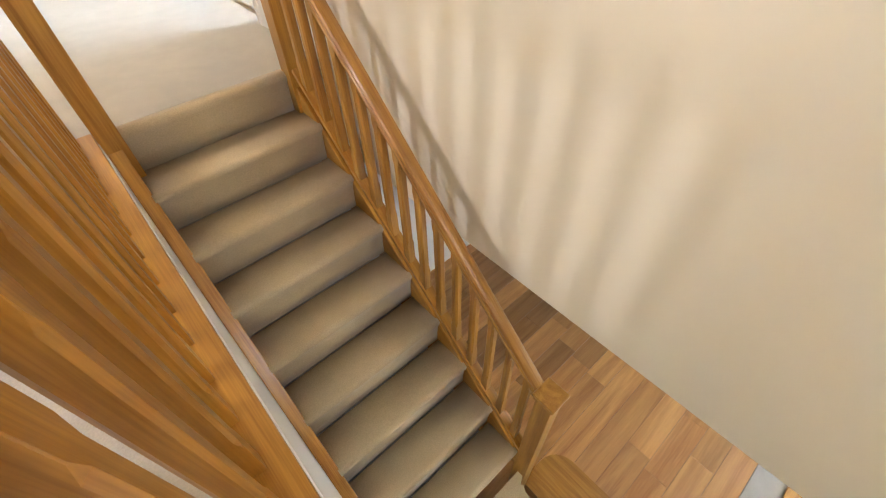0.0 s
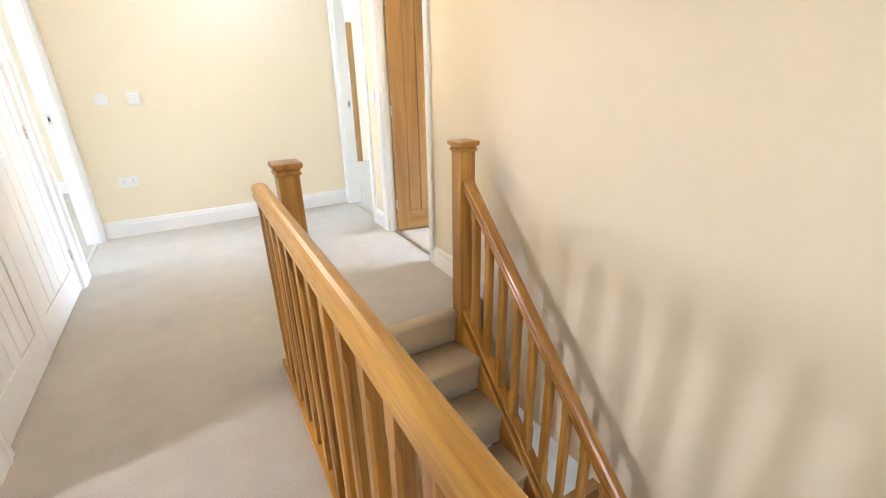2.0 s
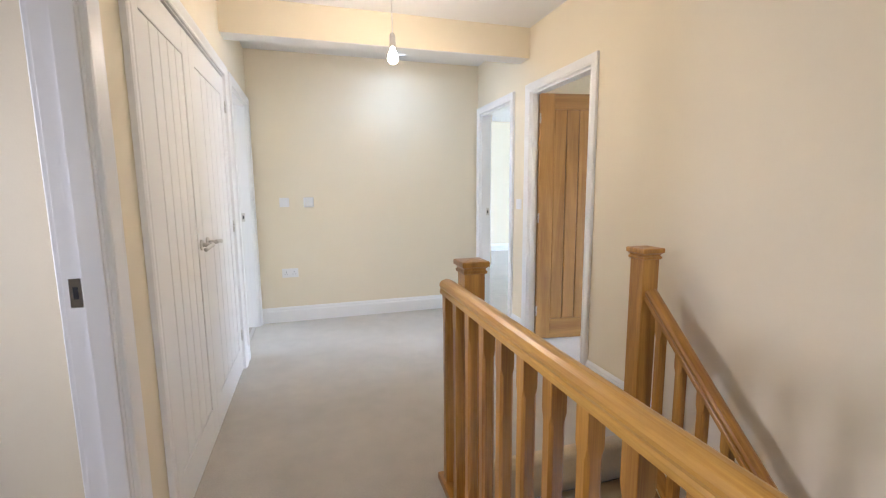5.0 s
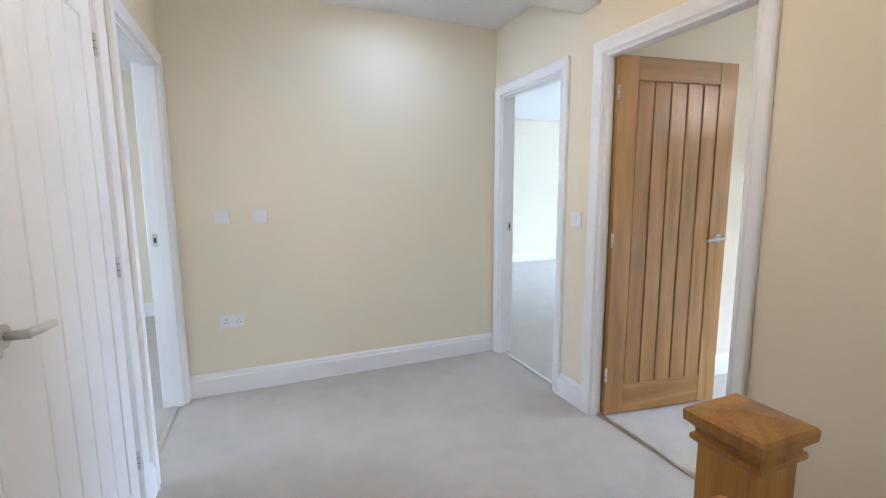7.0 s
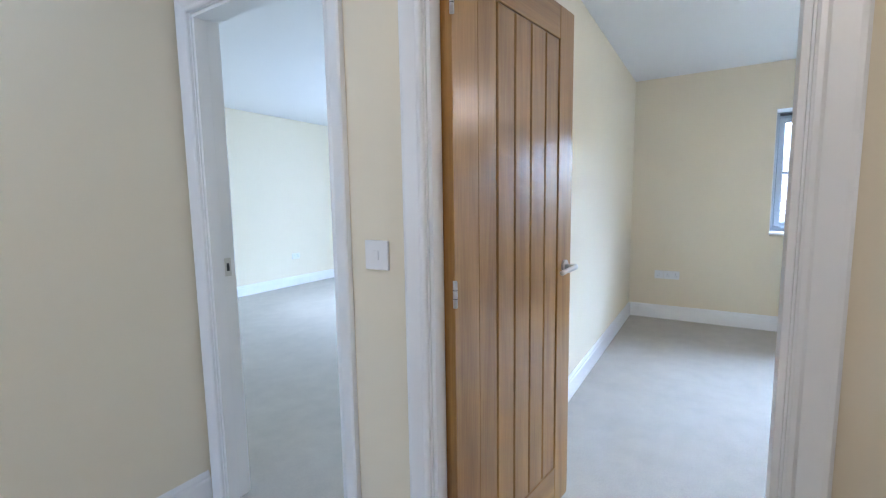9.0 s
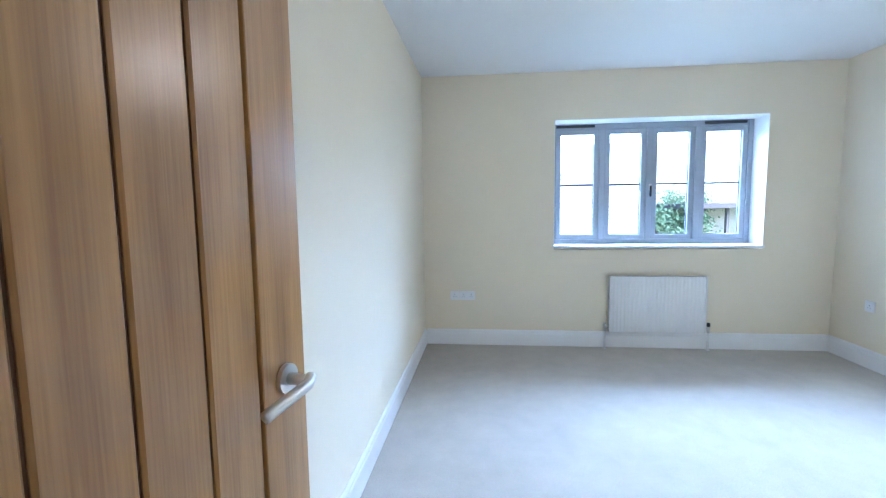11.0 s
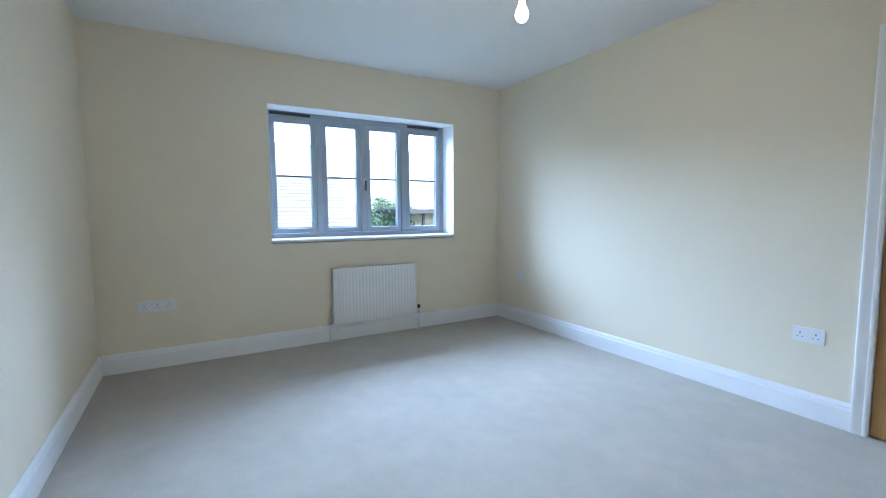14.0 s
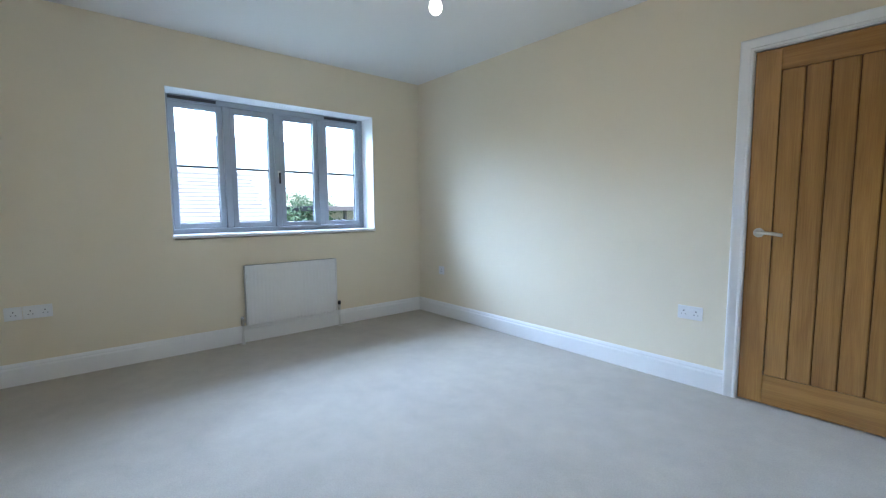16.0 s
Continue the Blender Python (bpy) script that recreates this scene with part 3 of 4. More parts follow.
for j, (a0, a1) in enumerate(((180, 212), (212, 240), (240, 270))):
    bm = bmesh.new()
    z = -RISE * (9 + j)
    c = [(0.0, 0.0)]
    ring = []
    for a in (a0, (a0 + a1) / 2, a1):
        r = min(0.86 / max(abs(math.cos(radians(a))), 1e-3), 0.86 / max(abs(math.sin(radians(a))), 1e-3))
        ring.append((r * math.cos(radians(a)), r * math.sin(radians(a))))
    outline = c + ring
    lo = [bm.verts.new((NC.x + x + 0.62, NC.y + y - Y0, z - 0.24)) for x, y in outline]
    hi = [bm.verts.new((NC.x + x + 0.62, NC.y + y - Y0, z)) for x, y in outline]
    n = len(outline)
    for q in range(n):
        bm.faces.new((lo[q], lo[(q + 1) % n], hi[(q + 1) % n], hi[q]))
    bm.faces.new(hi)
    bm.faces.new(lo[::-1])
    part("winder_step", bm, STAIRCARPET, stairs)


def string_board(x, w, label):
    """A raking board beside the steps, in the slope's own length."""
    p = (x + 0.62, 0.05, 0.02)
    q = (x + 0.62, -1.86, 0.02 - 1.91 * RISE / GO)
    m = along(p, q, (0, 0, 1))
    L = (Vector(q) - Vector(p)).length
    return part("string", box((-w / 2, -0.27, 0), (w / 2, 0.0, L), 0.004), OAK, stairs, label, m=m)


string_board(-0.188, 0.034, "varnished oak string")
string_board(-1.064, 0.058, "varnished oak string")
part("soffit", box((-0.62 + 0.20, 0, 0), (0.36, 0.02, 2.4)), WHITE, stairs, "white plastered underside", m=along((0, 0.03, -0.33), (0, -1.85, -0.33 - 1.88 * RISE / GO), (0, 0, 1)))

bullnose = [(0.0, 0.0)] + [(0.20 + 0.16 * math.cos(radians(a)), -0.18 + 0.16 * math.sin(radians(a))) for a in range(90, -1, -15)] + [(0.36, -0.95), (0.0, -0.95)]
bull = extruded(bullnose, 0.19)
bmesh.ops.rotate(bull, cent=(0, 0, 0), matrix=Matrix.Rotation(radians(90), 3, "X"), verts=bull.verts)
part("bullnose_step", bull, OAK, stairs, "oak bullnose bottom step", m=pose(NC.x + 0.62 + 0.045, NC.y - Y0, G0, -90, 0, 0))

RAIL_OUT = [(-0.030, -0.026), (0.030, -0.026), (0.030, -0.012), (0.026, -0.006), (0.031, 0.004), (0.031, 0.012), (0.024, 0.022), (0.012, 0.028), (0, 0.030), (-0.012, 0.028), (-0.024, 0.022), (-0.031, 0.012), (-0.031, 0.004), (-0.026, -0.006), (-0.030, -0.012)]


def baluster(ob, p, q, w=0.041):
    """A stop-chamfered square spindle from p up to q."""
    L = q[2] - p[2]
    bm = bmesh.new()
    h, c = w / 2, 0.008
    rows = []
    for z, k in ((0, 0.0), (0.14, 0.0), (0.165, 1.0), (L - 0.115, 1.0), (L - 0.09, 0.0), (L, 0.0)):
        g = max(c * k, 0.0012)
        ring = [(-h + g, -h), (h - g, -h), (h, -h + g), (h, h - g), (h - g, h), (-h + g, h), (-h, h - g), (-h, -h + g)]
        rows.append([bm.verts.new((x, y, z)) for x, y in ring])
    for a, b in zip(rows, rows[1:]):
        for j in range(8):
            bm.faces.new((a[j], a[(j + 1) % 8], b[(j + 1) % 8], b[j]))
    bm.faces.new(rows[0][::-1])
    bm.faces.new(rows[-1])
    return part("baluster", bm, OAK, ob, m=Matrix.Translation(p))


def newel(name, x, y, z0, ztop, label):
    """A square post with a moulded cap."""
    ob = thing(name, pose(x, y, z0), label, "newel post", "stair newel posts")
    L = ztop - z0
    part("post", box((-0.0445, -0.0445, 0), (0.0445, 0.0445, L - 0.052), 0.003), OAK, ob)
    bm = bmesh.new()
    rows = []
    for r, z in ((0.048, L - 0.060), (0.052, L - 0.056), (0.052, L - 0.048), (0.047, L - 0.044), (0.047, L - 0.038), (0.053, L - 0.032), (0.059, L - 0.028), (0.060, L - 0.012), (0.056, L - 0.007), (0.0, L)):
        rows.append([bm.verts.new((sx * max(r, 0.004), sy * max(r, 0.004), z)) for sx, sy in ((-1, -1), (1, -1), (1, 1), (-1, 1))])
    for a, b in zip(rows, rows[1:]):
        for j in range(4):
            bm.faces.new((a[j], a[(j + 1) % 4], b[(j + 1) % 4], b[j]))
    bm.faces.new(rows[0][::-1])
    bm.faces.new(rows[-1])
    part("cap", bm, OAK, ob, "moulded oak cap")
    return ob


NAX, NBX = -1.052, -0.178
newel("newel_post", NAX, -2.632, -0.42, 0.970, "varnished oak newel post at the stairhead beside the landing rail")
newel("newel_post", NBX, -2.645, -0.30, 0.985, "varnished oak newel post at the stairhead beside the wall")
newel("newel_post", NBX, -4.475, G0, -0.83, "varnished oak newel post at the turn of the stairs")

# raking balustrade beside the wall
rake = thing("stair_balustrade", pose(NBX, -2.69, 0), "varnished oak raking balustrade with square spindles", "balustrade")
SL = 0.955
LEN = 1.735


def rail_z(d):
    return 0.770 - SL * d


part("handrail", extruded(RAIL_OUT, LEN * math.hypot(1, SL)), OAK, rake, "varnished oak handrail", m=along((0, 0, rail_z(0)), (0, -LEN, rail_z(LEN)), (0, 0, 1)))
part("base_rail", box((-0.029, -0.012, 0), (0.029, 0.016, LEN * math.hypot(1, SL)), 0.003), OAK, rake, m=along((0, 0, 0.02), (0, -LEN, 0.02 - SL * LEN), (0, 0, 1)))
for k in range(14):
    d = 0.085 + 0.1215 * k
    baluster(rake, (0, -d, 0.02 - SL * d), (0, -d, rail_z(d)))

# level balustrade on the landing's edge
RX = -1.172
level = thing("landing_balustrade", pose(RX, -2.69, 0), "varnished oak landing balustrade with square spindles", "balustrade")
RL = 2.95
part("handrail", extruded(RAIL_OUT, RL), LITOAK, level, "varnished oak handrail", m=along((0, 0.02, 0.868), (0, 0.02 - RL, 0.868), (0, 0, 1)))
part("base_rail", box((-0.035, 0, 0), (0.074, 0.032, RL + 0.05), 0.003), OAK, level, "wide oak base board", m=along((0, 0.055, 0.0), (0, 0.005 - RL, 0.0), (0, 0, 1)))
for k in range(22):
    baluster(level, (0, -0.005 - 0.1335 * k, 0.03), (0, -0.005 - 0.1335 * k, 0.846))

# ---- doors ----
board_door("oak_door", pose(0.062, -1.176, 0, 0, 0, -8.4), 0.762, 1.981, OAKDOOR, "pale oak boarded door standing open into the bedroom", handle_z=1.012, handles=(-1, 1), hinge_y=-0.024)
board_door("oak_door", pose(DB[0] + 0.003, YB - 0.022, 0, 0, 0, 0), 0.762, 1.981, OAKDOOR, "oak boarded door closed in the bedroom wall", handles=(1,), hinge_y=0.024)
board_door("oak_door", pose(0.955, 2.17, 0, 0, 0, 180), 0.762, 1.981, OAKDOOR, "pale oak boarded door in the further bedroom", handles=(1,), hinges=False)
LW = (DC[1] - DC[0]) / 2
board_door("cupboard_door", pose(XL - 0.022, DC[1] - 0.003, 0, 0, 0, -90), 0.838, 1.975, TRIM, "white painted boarded cupboard door with a lever handle", handles=(1,), hinge_y=0.024, boards=5, stile=0.10, handle_z=1.0)
board_door("cupboard_door", pose(XL - 0.022, DC[0] + 0.003, 0, 0, 0, 90), 0.722, 1.975, TRIM, "white painted boarded cupboard door, hinged beside the doorway", handles=(-1,), hinge_y=-0.024, boards=5, stile=0.10, handle_z=1.0)

# ---- windows ----
def casement_window(name, x, y0, y1, z0, z1, lights, label, vents=(), handle_at=None, bar=True):
    """A grey casement window in the plane x, seen from the side of smaller x (or larger, if flipped); y1 > y0."""
    ob = tagged(new(name), label, "window", kind="structure")
    d0, d1 = x, x + 0.07
    fr = part("window_frame", box((d0, y0, z0), (d1, y0 + 0.045, z1), 0.004), FRAME, ob)
    part("window_frame", box((d0, y1 - 0.045, z0), (d1, y1, z1), 0.004), FRAME, ob)
    part("window_frame", box((d0 + 0.001, y0 + 0.045, z1 - 0.05), (d1, y1 - 0.045, z1), 0.004), FRAME, ob)
    part("window_frame", box((d0 + 0.001, y0 + 0.045, z0), (d1, y1 - 0.045, z0 + 0.04), 0.004), FRAME, ob)
    n = lights
    step = (y1 - y0 - 0.09) / n
    for k in range(1, n):
        y = y0 + 0.045 + step * k
        part("mullion", box((d0 - 0.004, y - 0.027, z0 + 0.04), (d1, y + 0.027, z1 - 0.05), 0.005), FRAME, ob)
    for k in range(n):
        a = y0 + 0.045 + step * k + (0.027 if k else 0.0) + 0.002
        b = y0 + 0.045 + step * (k + 1) - (0.027 if k < n - 1 else 0.0) - 0.002
        c0, c1 = z0 + 0.042, z1 - 0.052
        s = 0.044
        sash = part("casement", add_box(add_box(add_box(add_box(bmesh.new(), (d0 + 0.006, a, c0), (d1 - 0.01, a + s, c1), 0.005), (d0 + 0.006, b - s, c0), (d1 - 0.01, b, c1), 0.005), (d0 + 0.007, a + s - 0.004, c0), (d1 - 0.01, b - s + 0.004, c0 + s), 0.005), (d0 + 0.007, a + s - 0.004, c1 - s), (d1 - 0.01, b - s + 0.004, c1), 0.005), FRAME, ob)
        pane = part("pane", box((d0 + 0.034, a + s, c0 + s), (d0 + 0.040, b - s, c1 - s)), GLASS, sash)
        pane.visible_shadow = False
        if bar:
            zc = (c0 + c1) / 2
            part("glazing_bar", box((d0 + 0.026, a + s, zc - 0.009), (d0 + 0.048, b - s, zc + 0.009), 0.002), BAR, sash)
            part("gasket", box((d0 + 0.030, a + s, c1 - s - 0.005), (d0 + 0.0335, b - s, c1 - s)), DARK, sash)
            part("gasket", box((d0 + 0.030, a + s, c0 + s), (d0 + 0.0335, b - s, c0 + s + 0.005)), DARK, sash)
            part("gasket", box((d0 + 0.030, a + s, c0 + s + 0.005), (d0 + 0.0335, a + s + 0.005, c1 - s - 0.005)), DARK, sash)
            part("gasket", box((d0 + 0.030, b - s - 0.005, c0 + s + 0.005), (d0 + 0.0335, b - s, c1 - s - 0.005)), DARK, sash)
    for v0, v1 in vents:
        part("trickle_vent", box((d0 - 0.012, v0, z1 - 0.036), (d0 + 0.002, v1, z1 - 0.012), 0.003), DARK, ob, "black trickle vent")
    if handle_at:
        hy, hz = handle_at
        hd = part("window_handle", box((d0 - 0.012, hy - 0.012, hz - 0.03), (d0 + 0.008, hy + 0.012, hz + 0.03), 0.004), STEEL, ob, "steel casement handle")
        part("lever", box((d0 - 0.030, hy - 0.008, hz - 0.09), (d0 - 0.014, hy + 0.008, hz + 0.012), 0.004), DARK, hd)
    return ob


w1 = casement_window("window_1", 4.315, W0[0], W0[1], 0.942, W0[3] - 0.004, 4, "grey painted four-light casement window with black trickle vents", ((-2.655, -2.303), (-3.99, -3.63)), (-3.167, 1.47))
part("window_board", box((XW - 0.022, W0[0] - 0.003, 0.915), (4.33, W0[1] + 0.003, 0.940), 0.004), TRIM, w1, "white painted window board")
part("reveal", box((XW + 0.002, W0[0] - 0.002, 0.94), (4.33, W0[0] + 0.004, W0[3])), WHITE, w1, "white painted reveal")
part("reveal", box((XW + 0.002, W0[1] - 0.004, 0.94), (4.33, W0[1] + 0.002, W0[3])), WHITE, w1, "white painted reveal")
part("reveal", box((XW + 0.002, W0[0] + 0.004, W0[3] - 0.004), (4.33, W0[1] - 0.004, W0[3] + 0.002)), WHITE, w1, "white painted reveal")
casement_window("window_2", 5.16, W1[0], W1[1], W1[2], W1[3], 2, "grey painted casement window of the further bedroom")
casement_window("window_3", -3.81, W2[0], W2[1], W2[2], W2[3], 1, "grey painted casement window of a side room")
casement_window("window_4", -5.25, W3[0], W3[1], W3[2], W3[3], 3, "grey painted casement window of a side room")
casement_window("window_5", 3.10, W4[0], W4[1], W4[2], W4[3], 3, "grey painted casement window, unseen, added to light the hall")

# ---- bedroom things ----
def radiator():
    ob = thing("radiator", pose(XW, -3.165, 0.155), "white enamelled panel radiator under the bedroom window", "radiator")
    w, h = 0.835, 0.512
    bm = bmesh.new()
    n = 25
    cols = []
    for k in range(n * 4 + 1):
        y = -w / 2 + 0.012 + (w - 0.024) * k / (n * 4)
        q = k % 4
        x = -0.066 - (0.0 if q in (0,) else 0.0036 if q in (2,) else 0.0026)
        cols.append([bm.verts.new((x + 0.006 * (1 if z in (0.0, h) else 0), y, z)) for z in (0.0, 0.03, h - 0.03, h)])
    for a, b in zip(cols, cols[1:]):
        for j in range(3):
            bm.faces.new((a[j], b[j], b[j + 1], a[j + 1]))
    part("front_panel", bm, RADWHITE, ob, smooth=True)
    part("back_panel", box((-0.060, -w / 2 + 0.01, 0.004), (-0.030, w / 2 - 0.01, h - 0.006), 0.004), RADWHITE, ob)
    part("side_cover", box((-0.074, -w / 2, 0.004), (-0.026, -w / 2 + 0.012, h), 0.003), RADWHITE, ob)
    part("side_cover", box((-0.074, w / 2 - 0.012, 0.004), (-0.026, w / 2, h), 0.003), RADWHITE, ob)
    grille = part("top_grille", box((-0.072, -w / 2 + 0.012, h - 0.004), (-0.028, w / 2 - 0.012, h + 0.002), 0.001), RADWHITE, ob)
    for k in range(36):
        y = -w / 2 + 0.03 + k * (w - 0.06) / 35
        part("slot", box((-0.062, y - 0.004, h + 0.0018), (-0.038, y + 0.004, h + 0.0028)), DARK, grille)
    for s in (-0.3, 0.3):
        part("bracket", box((-0.030, s - 0.015, 0.06), (0.0, s + 0.015, h - 0.06)), RADWHITE, ob)
    for s in (-1, 1):
        y = s * (w / 2 + 0.030)
        v = part("valve", cyl((-0.048, s * w / 2, 0.035), (-0.048, y, 0.035), 0.010, 14), STEEL, ob, "chrome radiator valve", smooth=True)
        part("valve_body", cyl((-0.048, y, 0.005), (-0.048, y, 0.060), 0.012, 16), STEEL, v, smooth=True)
        part("valve_cap", cyl((-0.048, y, 0.060), (-0.048, y, 0.092 if s < 0 else 0.078), 0.015, 18, 0.013), DARK if s < 0 else RADWHITE, v, smooth=True)
        part("pipe", cyl((-0.048, y, -0.16), (-0.048, y, 0.006), 0.0085, 14), RADWHITE, ob, "white painted pipe", smooth=True)
        part("pipe_collar", cyl((-0.048, y, -0.16), (-0.048, y, -0.152), 0.018, 18), RADWHITE, ob)


radiator()
socket_plate("aerial_socket", pose(XW, -1.344, 0.472, 0, 0, -90), 1, "white aerial outlet plate on the bedroom wall", holes=True)
socket_plate("double_socket", pose(XW, -1.462, 0.472, 0, 0, -90), 2, "white double power socket beside the aerial outlet")
socket_plate("double_socket", pose(1.255, YB, 0.468, 0, 0, 180), 2, "white double power socket near the bedroom door")
socket_plate("single_socket", pose(3.712, YB, 0.486, 0, 0, 180), 1, "white single power socket near the bedroom corner")


def pendant(x, y, z, watts_label, label):
    ob = thing("pendant_lamp", pose(x, y, H), label, "pendant lamp", "bare bulb pendant lamps")
    dz = z - H
    part("ceiling_rose", lathe([(0.038, 0.0), (0.038, -0.012), (0.030, -0.022), (0.012, -0.028), (0.004, -0.03)][::-1]), PLASTIC, ob, smooth=True)
    part("flex", cyl((0, 0, -0.028), (0, 0, dz + 0.13), 0.003, 10), PLASTIC, ob)
    part("bulb_holder", lathe([(0.006, dz + 0.135), (0.012, dz + 0.13), (0.0165, dz + 0.115), (0.0165, dz + 0.085), (0.019, dz + 0.083), (0.019, dz + 0.060), (0.014, dz + 0.056)][::-1]), STEEL, ob, "brass-toned bulb holder", smooth=True)
    bulb = part("bulb", lathe([(0.001, dz - 0.032), (0.016, dz - 0.029), (0.027, dz - 0.016), (0.030, dz), (0.026, dz + 0.018), (0.016, dz + 0.040), (0.013, dz + 0.055)]), BULBGLASS, ob, "glowing clear glass bulb", smooth=True)
    bulb.visible_shadow = False
    return ob


pendant(-1.21, -1.80, 1.985, "", "bare lit bulb on a white flex over the landing")
pendant(1.80, -3.005, 2.05, "", "bare lit bulb on a white flex in the bedroom")

dome_lamp = thing("ceiling_light", pose(-0.88, -0.50, H), "round flush opal ceiling light, lit, on the landing", "ceiling light")
part("base_ring", lathe([(0.17, -0.02), (0.19, -0.018), (0.19, 0.0)]), PLASTIC, dome_lamp, smooth=False)
part("diffuser", lathe([(0.002, -0.072), (0.08, -0.069), (0.14, -0.056), (0.175, -0.034), (0.183, -0.018)]), DOMEGLASS, dome_lamp, "glowing opal diffuser", smooth=True).visible_shadow = False
alarm = thing("smoke_alarm", pose(-1.70, -0.45, H), "small round white smoke alarm on the landing ceiling", "smoke alarm")
part("base", lathe([(0.050, -0.018), (0.054, -0.012), (0.054, 0.0)]), PLASTIC, alarm)
part("cover", lathe([(0.010, -0.042), (0.034, -0.038), (0.046, -0.022), (0.048, -0.017)]), PLASTIC, alarm, smooth=True)

# ---- landing wall fittings ----
socket_plate("double_socket", pose(-1.912, 0, 0.475, 0, 0, 0), 2, "white double power socket on the landing's end wall")
socket_plate("blank_plate", pose(-1.930, 0, 1.145, 0, 0, 0), 1, "white blank wiring plate beside the thermostat", holes=False)
socket_plate("light_switch", pose(0.0, -0.973, 1.126, 0, 0, -90), 1, "white light switch between the two doorways", holes=False, rockers=1)
thermostat = thing("thermostat", pose(-1.712, 0, 1.143), "white wall thermostat on the landing's end wall", "thermostat")
part("back_plate", box((-0.046, -0.006, -0.046), (0.046, 0, 0.046), 0.002), PLASTIC, thermostat)
part("cover", box((-0.043, -0.032, -0.043), (0.043, -0.006, 0.043), 0.006, 3), PLASTIC, thermostat)
part("dial", cyl((0.012, -0.032, 0), (0.012, -0.040, 0), 0.022, 28), PLASTIC, thermostat, smooth=False)
socket_plate("double_socket", pose(3.55, 3.75, 0.46, 0, 0, 0), 2, "white double power socket in the further bedroom")

# ---- hall below: plank floor ----
slab("floor_hall", (-1.1, -7.8, G0 - 0.1), (3.0, -2.40, G0 - 0.012), GROOVE, "dark bed under the hall's plank floor", "floor")
hall = tagged(new("floor_hall_planks"), "honey-coloured oak plank floor of the hall below", "plank floor", kind="structure")
rng = random.Random(4)
PW = 0.186
plank_meshes = {}
row = 0
y = -2.42
while y > -5.50:
    x = -1.1 - rng.random() * 0.9
    while x < 3.0:
        L = rng.choice((0.6, 0.9, 1.2, 1.5))
        a, b = max(x, -1.1), min(x + L, 3.0)
        if b - a > 0.03:
            key = round(b - a, 3)
            if key not in plank_meshes:
                plank_meshes[key] = mesh_of("plank", box((-PW / 2 + 0.0012, -0.012, 0), (PW / 2 - 0.0012, 0, key - 0.002), 0.0012, 1), PLANK)
            ob = new("plank", plank_meshes[key])
            ob.parent = hall
            ob.matrix_basis = along((a, y - PW / 2, G0), (b, y - PW / 2, G0), (0, 0, 1))
        x += L
    y -= PW
slab("floor_hall_mat", (-1.1, -7.9, G0 - 0.012), (3.0, y - 0.002, G0 - 0.002), CARPET, "pale carpet beyond the plank floor", "carpet")
sill = thing("door_threshold", pose(0.95, -5.86, G0 - 0.002), "oak threshold bar between the hall's floors", "threshold")
part("bar", box((-0.075, 0, -0.9), (0.075, 0.022, 0.9), 0.005), OAK, sill, m=Matrix(((0, 0, 1, 0), (1, 0, 0, 0), (0, 1, 0, 0), (0, 0, 0, 1))))
part("edge_strip", box((-0.9, -0.062, 0.020), (0.9, -0.048, 0.026), 0.001), TRIM, sill, "pale edge strip")

# ---- outdoors ----
ground = structure("ground", box((-300, -300, -3.0), (300, 300, -2.7)), GRASS, "grass stretching to the horizon", "ground")


def tiled_house(name, m, length, depth, eaves, ridge, label):
    """A rendered house with a pitched tiled roof; local x along the ridge, z up."""
    ob = thing(name, m, label, "house")
    part("wall", box((-length / 2, -depth / 2, 0), (length / 2, depth / 2, eaves)), BRICKWALL, ob)
    for s in (-1, 1):
        p, q = Vector((0, s * (depth / 2 + 0.35), eaves - 0.15)), Vector((0, 0, ridge))
        d = q - p
        part("roof", box((-length / 2 - 0.3, -0.1, 0), (length / 2 + 0.3, 0.0, d.length)), SLATE, ob, m=along(p, q, (0, s, 1)))
        bm = bmesh.new()
        rows = int(d.length / 0.30)
        mm = along(p, q, (0, s, 1))
        for r in range(rows):
            n = int(length / 0.30)
            for c in range(n):
                x0 = -length / 2 + c * 0.30 + (0.15 if r % 2 else 0)
                lo = (x0 + 0.006, 0.002 + rng.random() * 0.006, r * 0.30)
                vs = [bm.verts.new(mm @ Vector(v)) for v in ((lo[0], lo[1] + 0.035, lo[2]), (lo[0] + 0.288, lo[1] + 0.035, lo[2]), (lo[0] + 0.288, lo[1], lo[2] + 0.34), (lo[0], lo[1], lo[2] + 0.34), (lo[0], -0.01, lo[2]), (lo[0] + 0.288, -0.01, lo[2]))]
                bm.faces.new(vs[:4])
                bm.faces.new((vs[4], vs[5], vs[1], vs[0]))
        tagged(part("roof_tiles", bm, SLATE, ob, "weathered grey-brown roof tiles"), kind="stuff")
    part("ridge", cyl((-length / 2 - 0.3, 0, ridge), (length / 2 + 0.3, 0, ridge), 0.12, 10), SLATE, ob)
    for x in (-length / 4, length / 4):
        wn_ = part("window", box((x - 0.6, -depth / 2 - 0.03, 1.0), (x + 0.6, -depth / 2 + 0.02, 2.2)), FRAME, ob)
        part("pane", box((x - 0.5, -depth / 2 - 0.04, 1.1), (x + 0.5, -depth / 2 - 0.031, 2.1)), DARK, wn_)
    return ob


tiled_house("house", pose(23, -2.4, -2.7, 0, 0, -90), 12.0, 8.0, 2.7, 5.6, "neighbouring house with a weathered tiled roof")


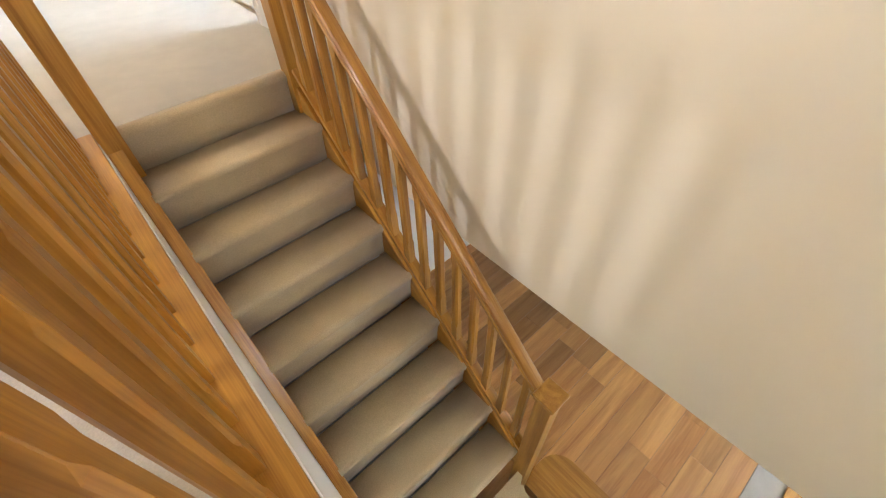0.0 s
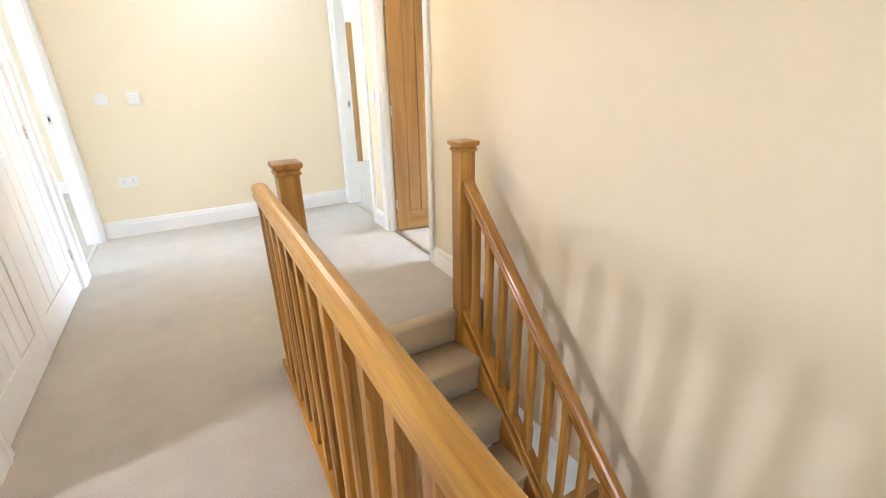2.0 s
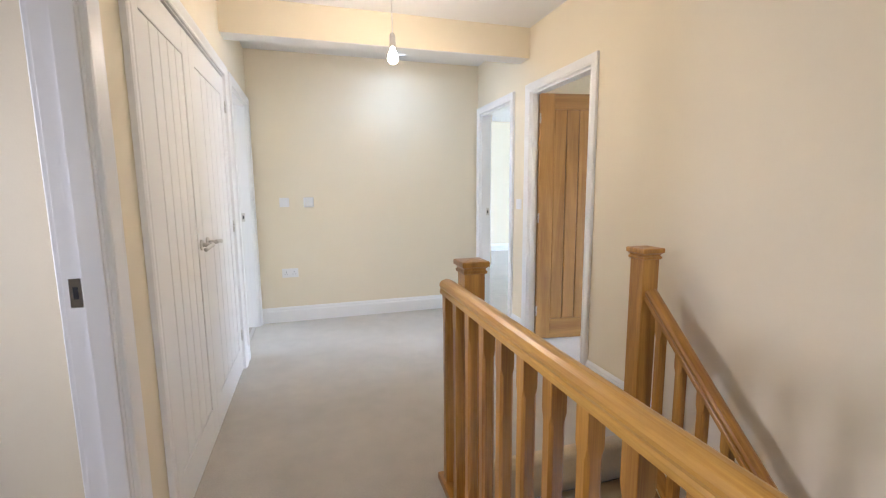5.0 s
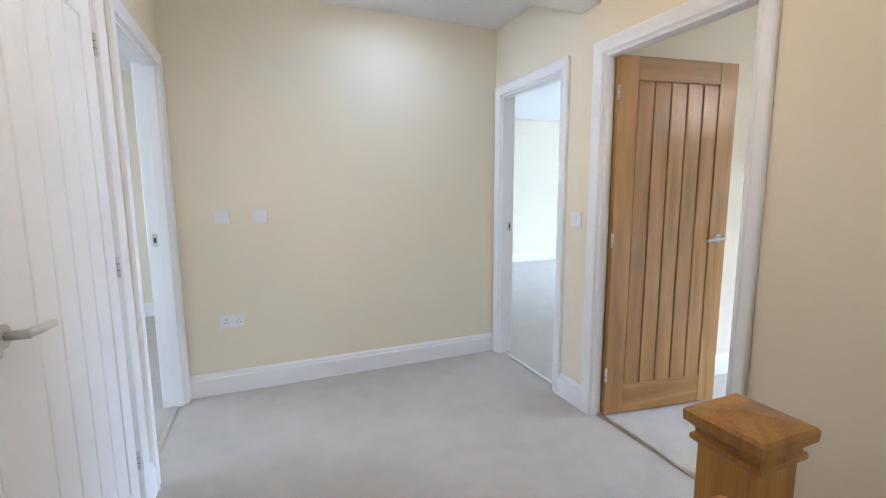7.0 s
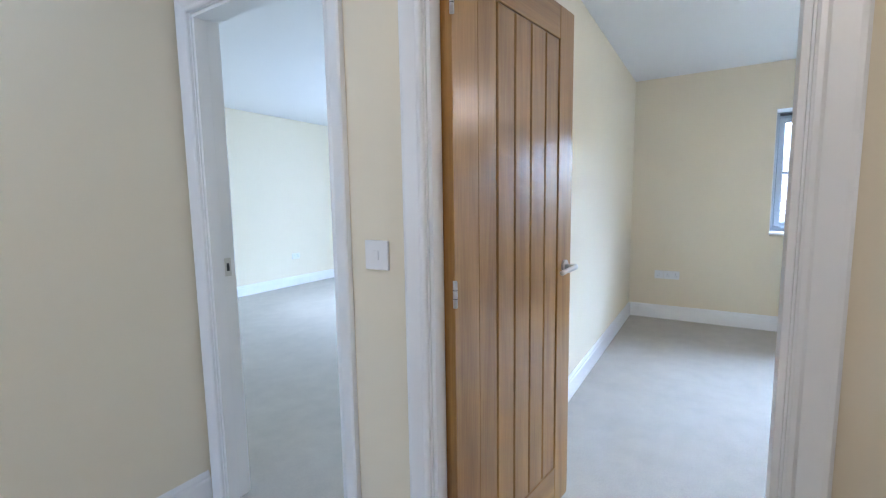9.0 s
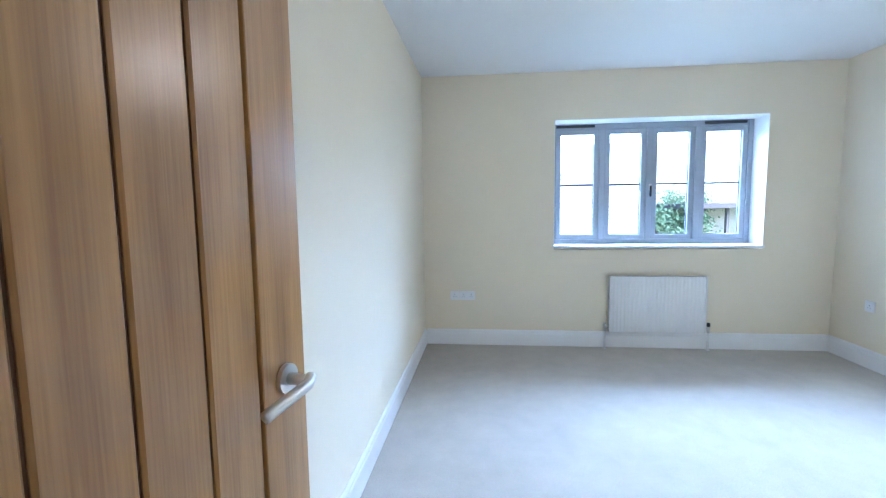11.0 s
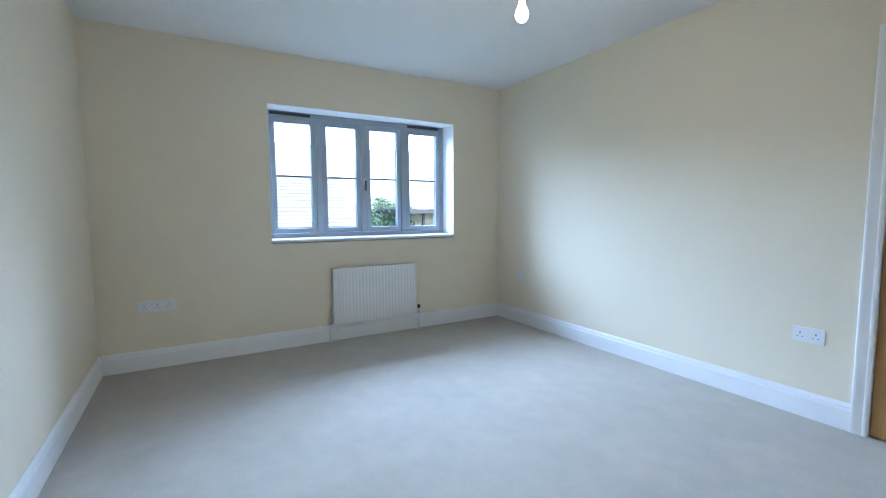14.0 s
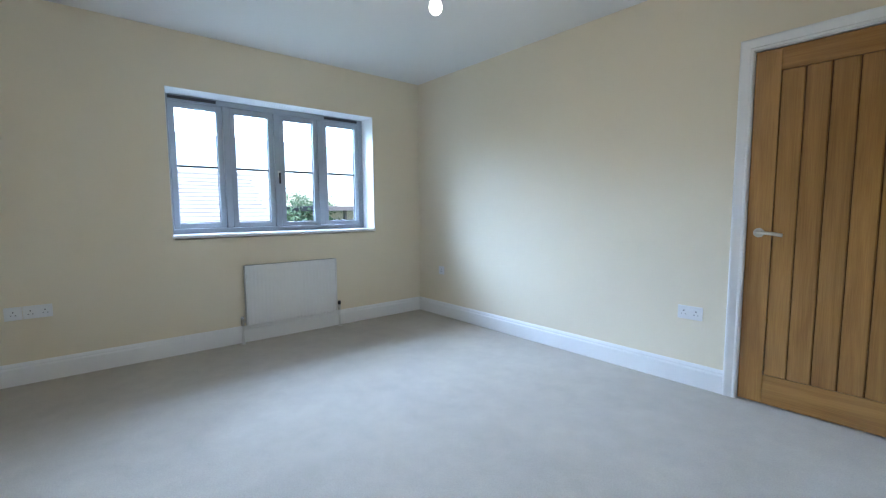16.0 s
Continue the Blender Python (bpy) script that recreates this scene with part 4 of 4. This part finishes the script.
def carport(m):
    ob = thing("carport", m, "dark timber carport beyond the garden", "carport")
    for x in (-2.6, -0.9, 0.9, 2.6):
        part("post", box((x - 0.07, -0.07, 0), (x + 0.07, 0.07, 3.8), 0.01), DARKWOOD, ob)
    part("back_wall", box((-2.7, 2.6, 0), (2.7, 2.7, 3.8)), BRICKWALL, ob)
    part("roof", box((-3.0, -0.5, 3.8), (3.0, 3.0, 4.05), 0.02), DARKWOOD, ob)
    for x in (-1.75, 1.75):
        part("brace", box((-0.04, -0.04, 0), (0.04, 0.04, 0.8)), DARKWOOD, ob, m=along((x - 0.8 * (1 if x > 0 else -1) * -1, 0, 3.2), (x - 0.3 * (1 if x > 0 else -1) * -1, 0, 3.8), (0, 1, 0)))


carport(pose(22, -13.8, -2.7, 0, 0, -75))


def tree(x, y, height, spread, seed, label):
    r = random.Random(seed)
    ob = thing("tree", pose(x, y, -2.7), label, "tree")
    bm = bmesh.new()
    limbs = []

    def limb(p, q, r0, r1):
        b2 = cyl(p, q, r0, 8, r1)
        me = bpy.data.meshes.new("t")
        b2.to_mesh(me)
        b2.free()
        bm.from_mesh(me)
        bpy.data.meshes.remove(me)

    limb((0, 0, 0), (0.05, 0.05, height * 0.45), 0.16, 0.10)
    for k in range(9):
        a = k * 2.4 + r.random()
        z = height * (0.35 + 0.05 * k)
        tip = (spread * (0.5 + 0.3 * r.random()) * math.cos(a), spread * (0.5 + 0.3 * r.random()) * math.sin(a), z + height * 0.25)
        limb((0.04, 0.04, z * 0.9), tip, 0.06, 0.02)
        limbs.append(tip)
    part("trunk", bm, BARK, ob, smooth=True)
    verts, faces = [], []
    for tip in limbs + [(0, 0, height * 0.85), (0.3, 0.2, height * 0.7)]:
        for j in range(450):
            d = Vector((r.gauss(0, 1), r.gauss(0, 1), r.gauss(0, 0.8))) * spread * 0.24
            c = Vector(tip) + d
            n = Vector((r.gauss(0, 1), r.gauss(0, 1), r.gauss(0, 1))).normalized()
            t = n.orthogonal().normalized() * 0.085
            u = n.cross(t).normalized() * 0.05
            i = len(verts)
            verts += [c - t, c + u, c + t, c - u]
            faces.append((i, i + 1, i + 2, i + 3))
    me = bpy.data.meshes.new("crown")
    me.from_pydata([tuple(v) for v in verts], [], faces)
    me.materials.append(LEAF)
    cr = new("crown", me)
    cr.parent = ob
    return ob


tree(22.5, -10.3, 3.75, 1.9, 3, "leafy green tree beyond the window")
tree(30.0, -15.2, 3.7, 1.5, 8, "leafy green tree beyond the carport")
tree(38.0, -18.0, 5.0, 2.4, 12, "leafy green tree in the distance")
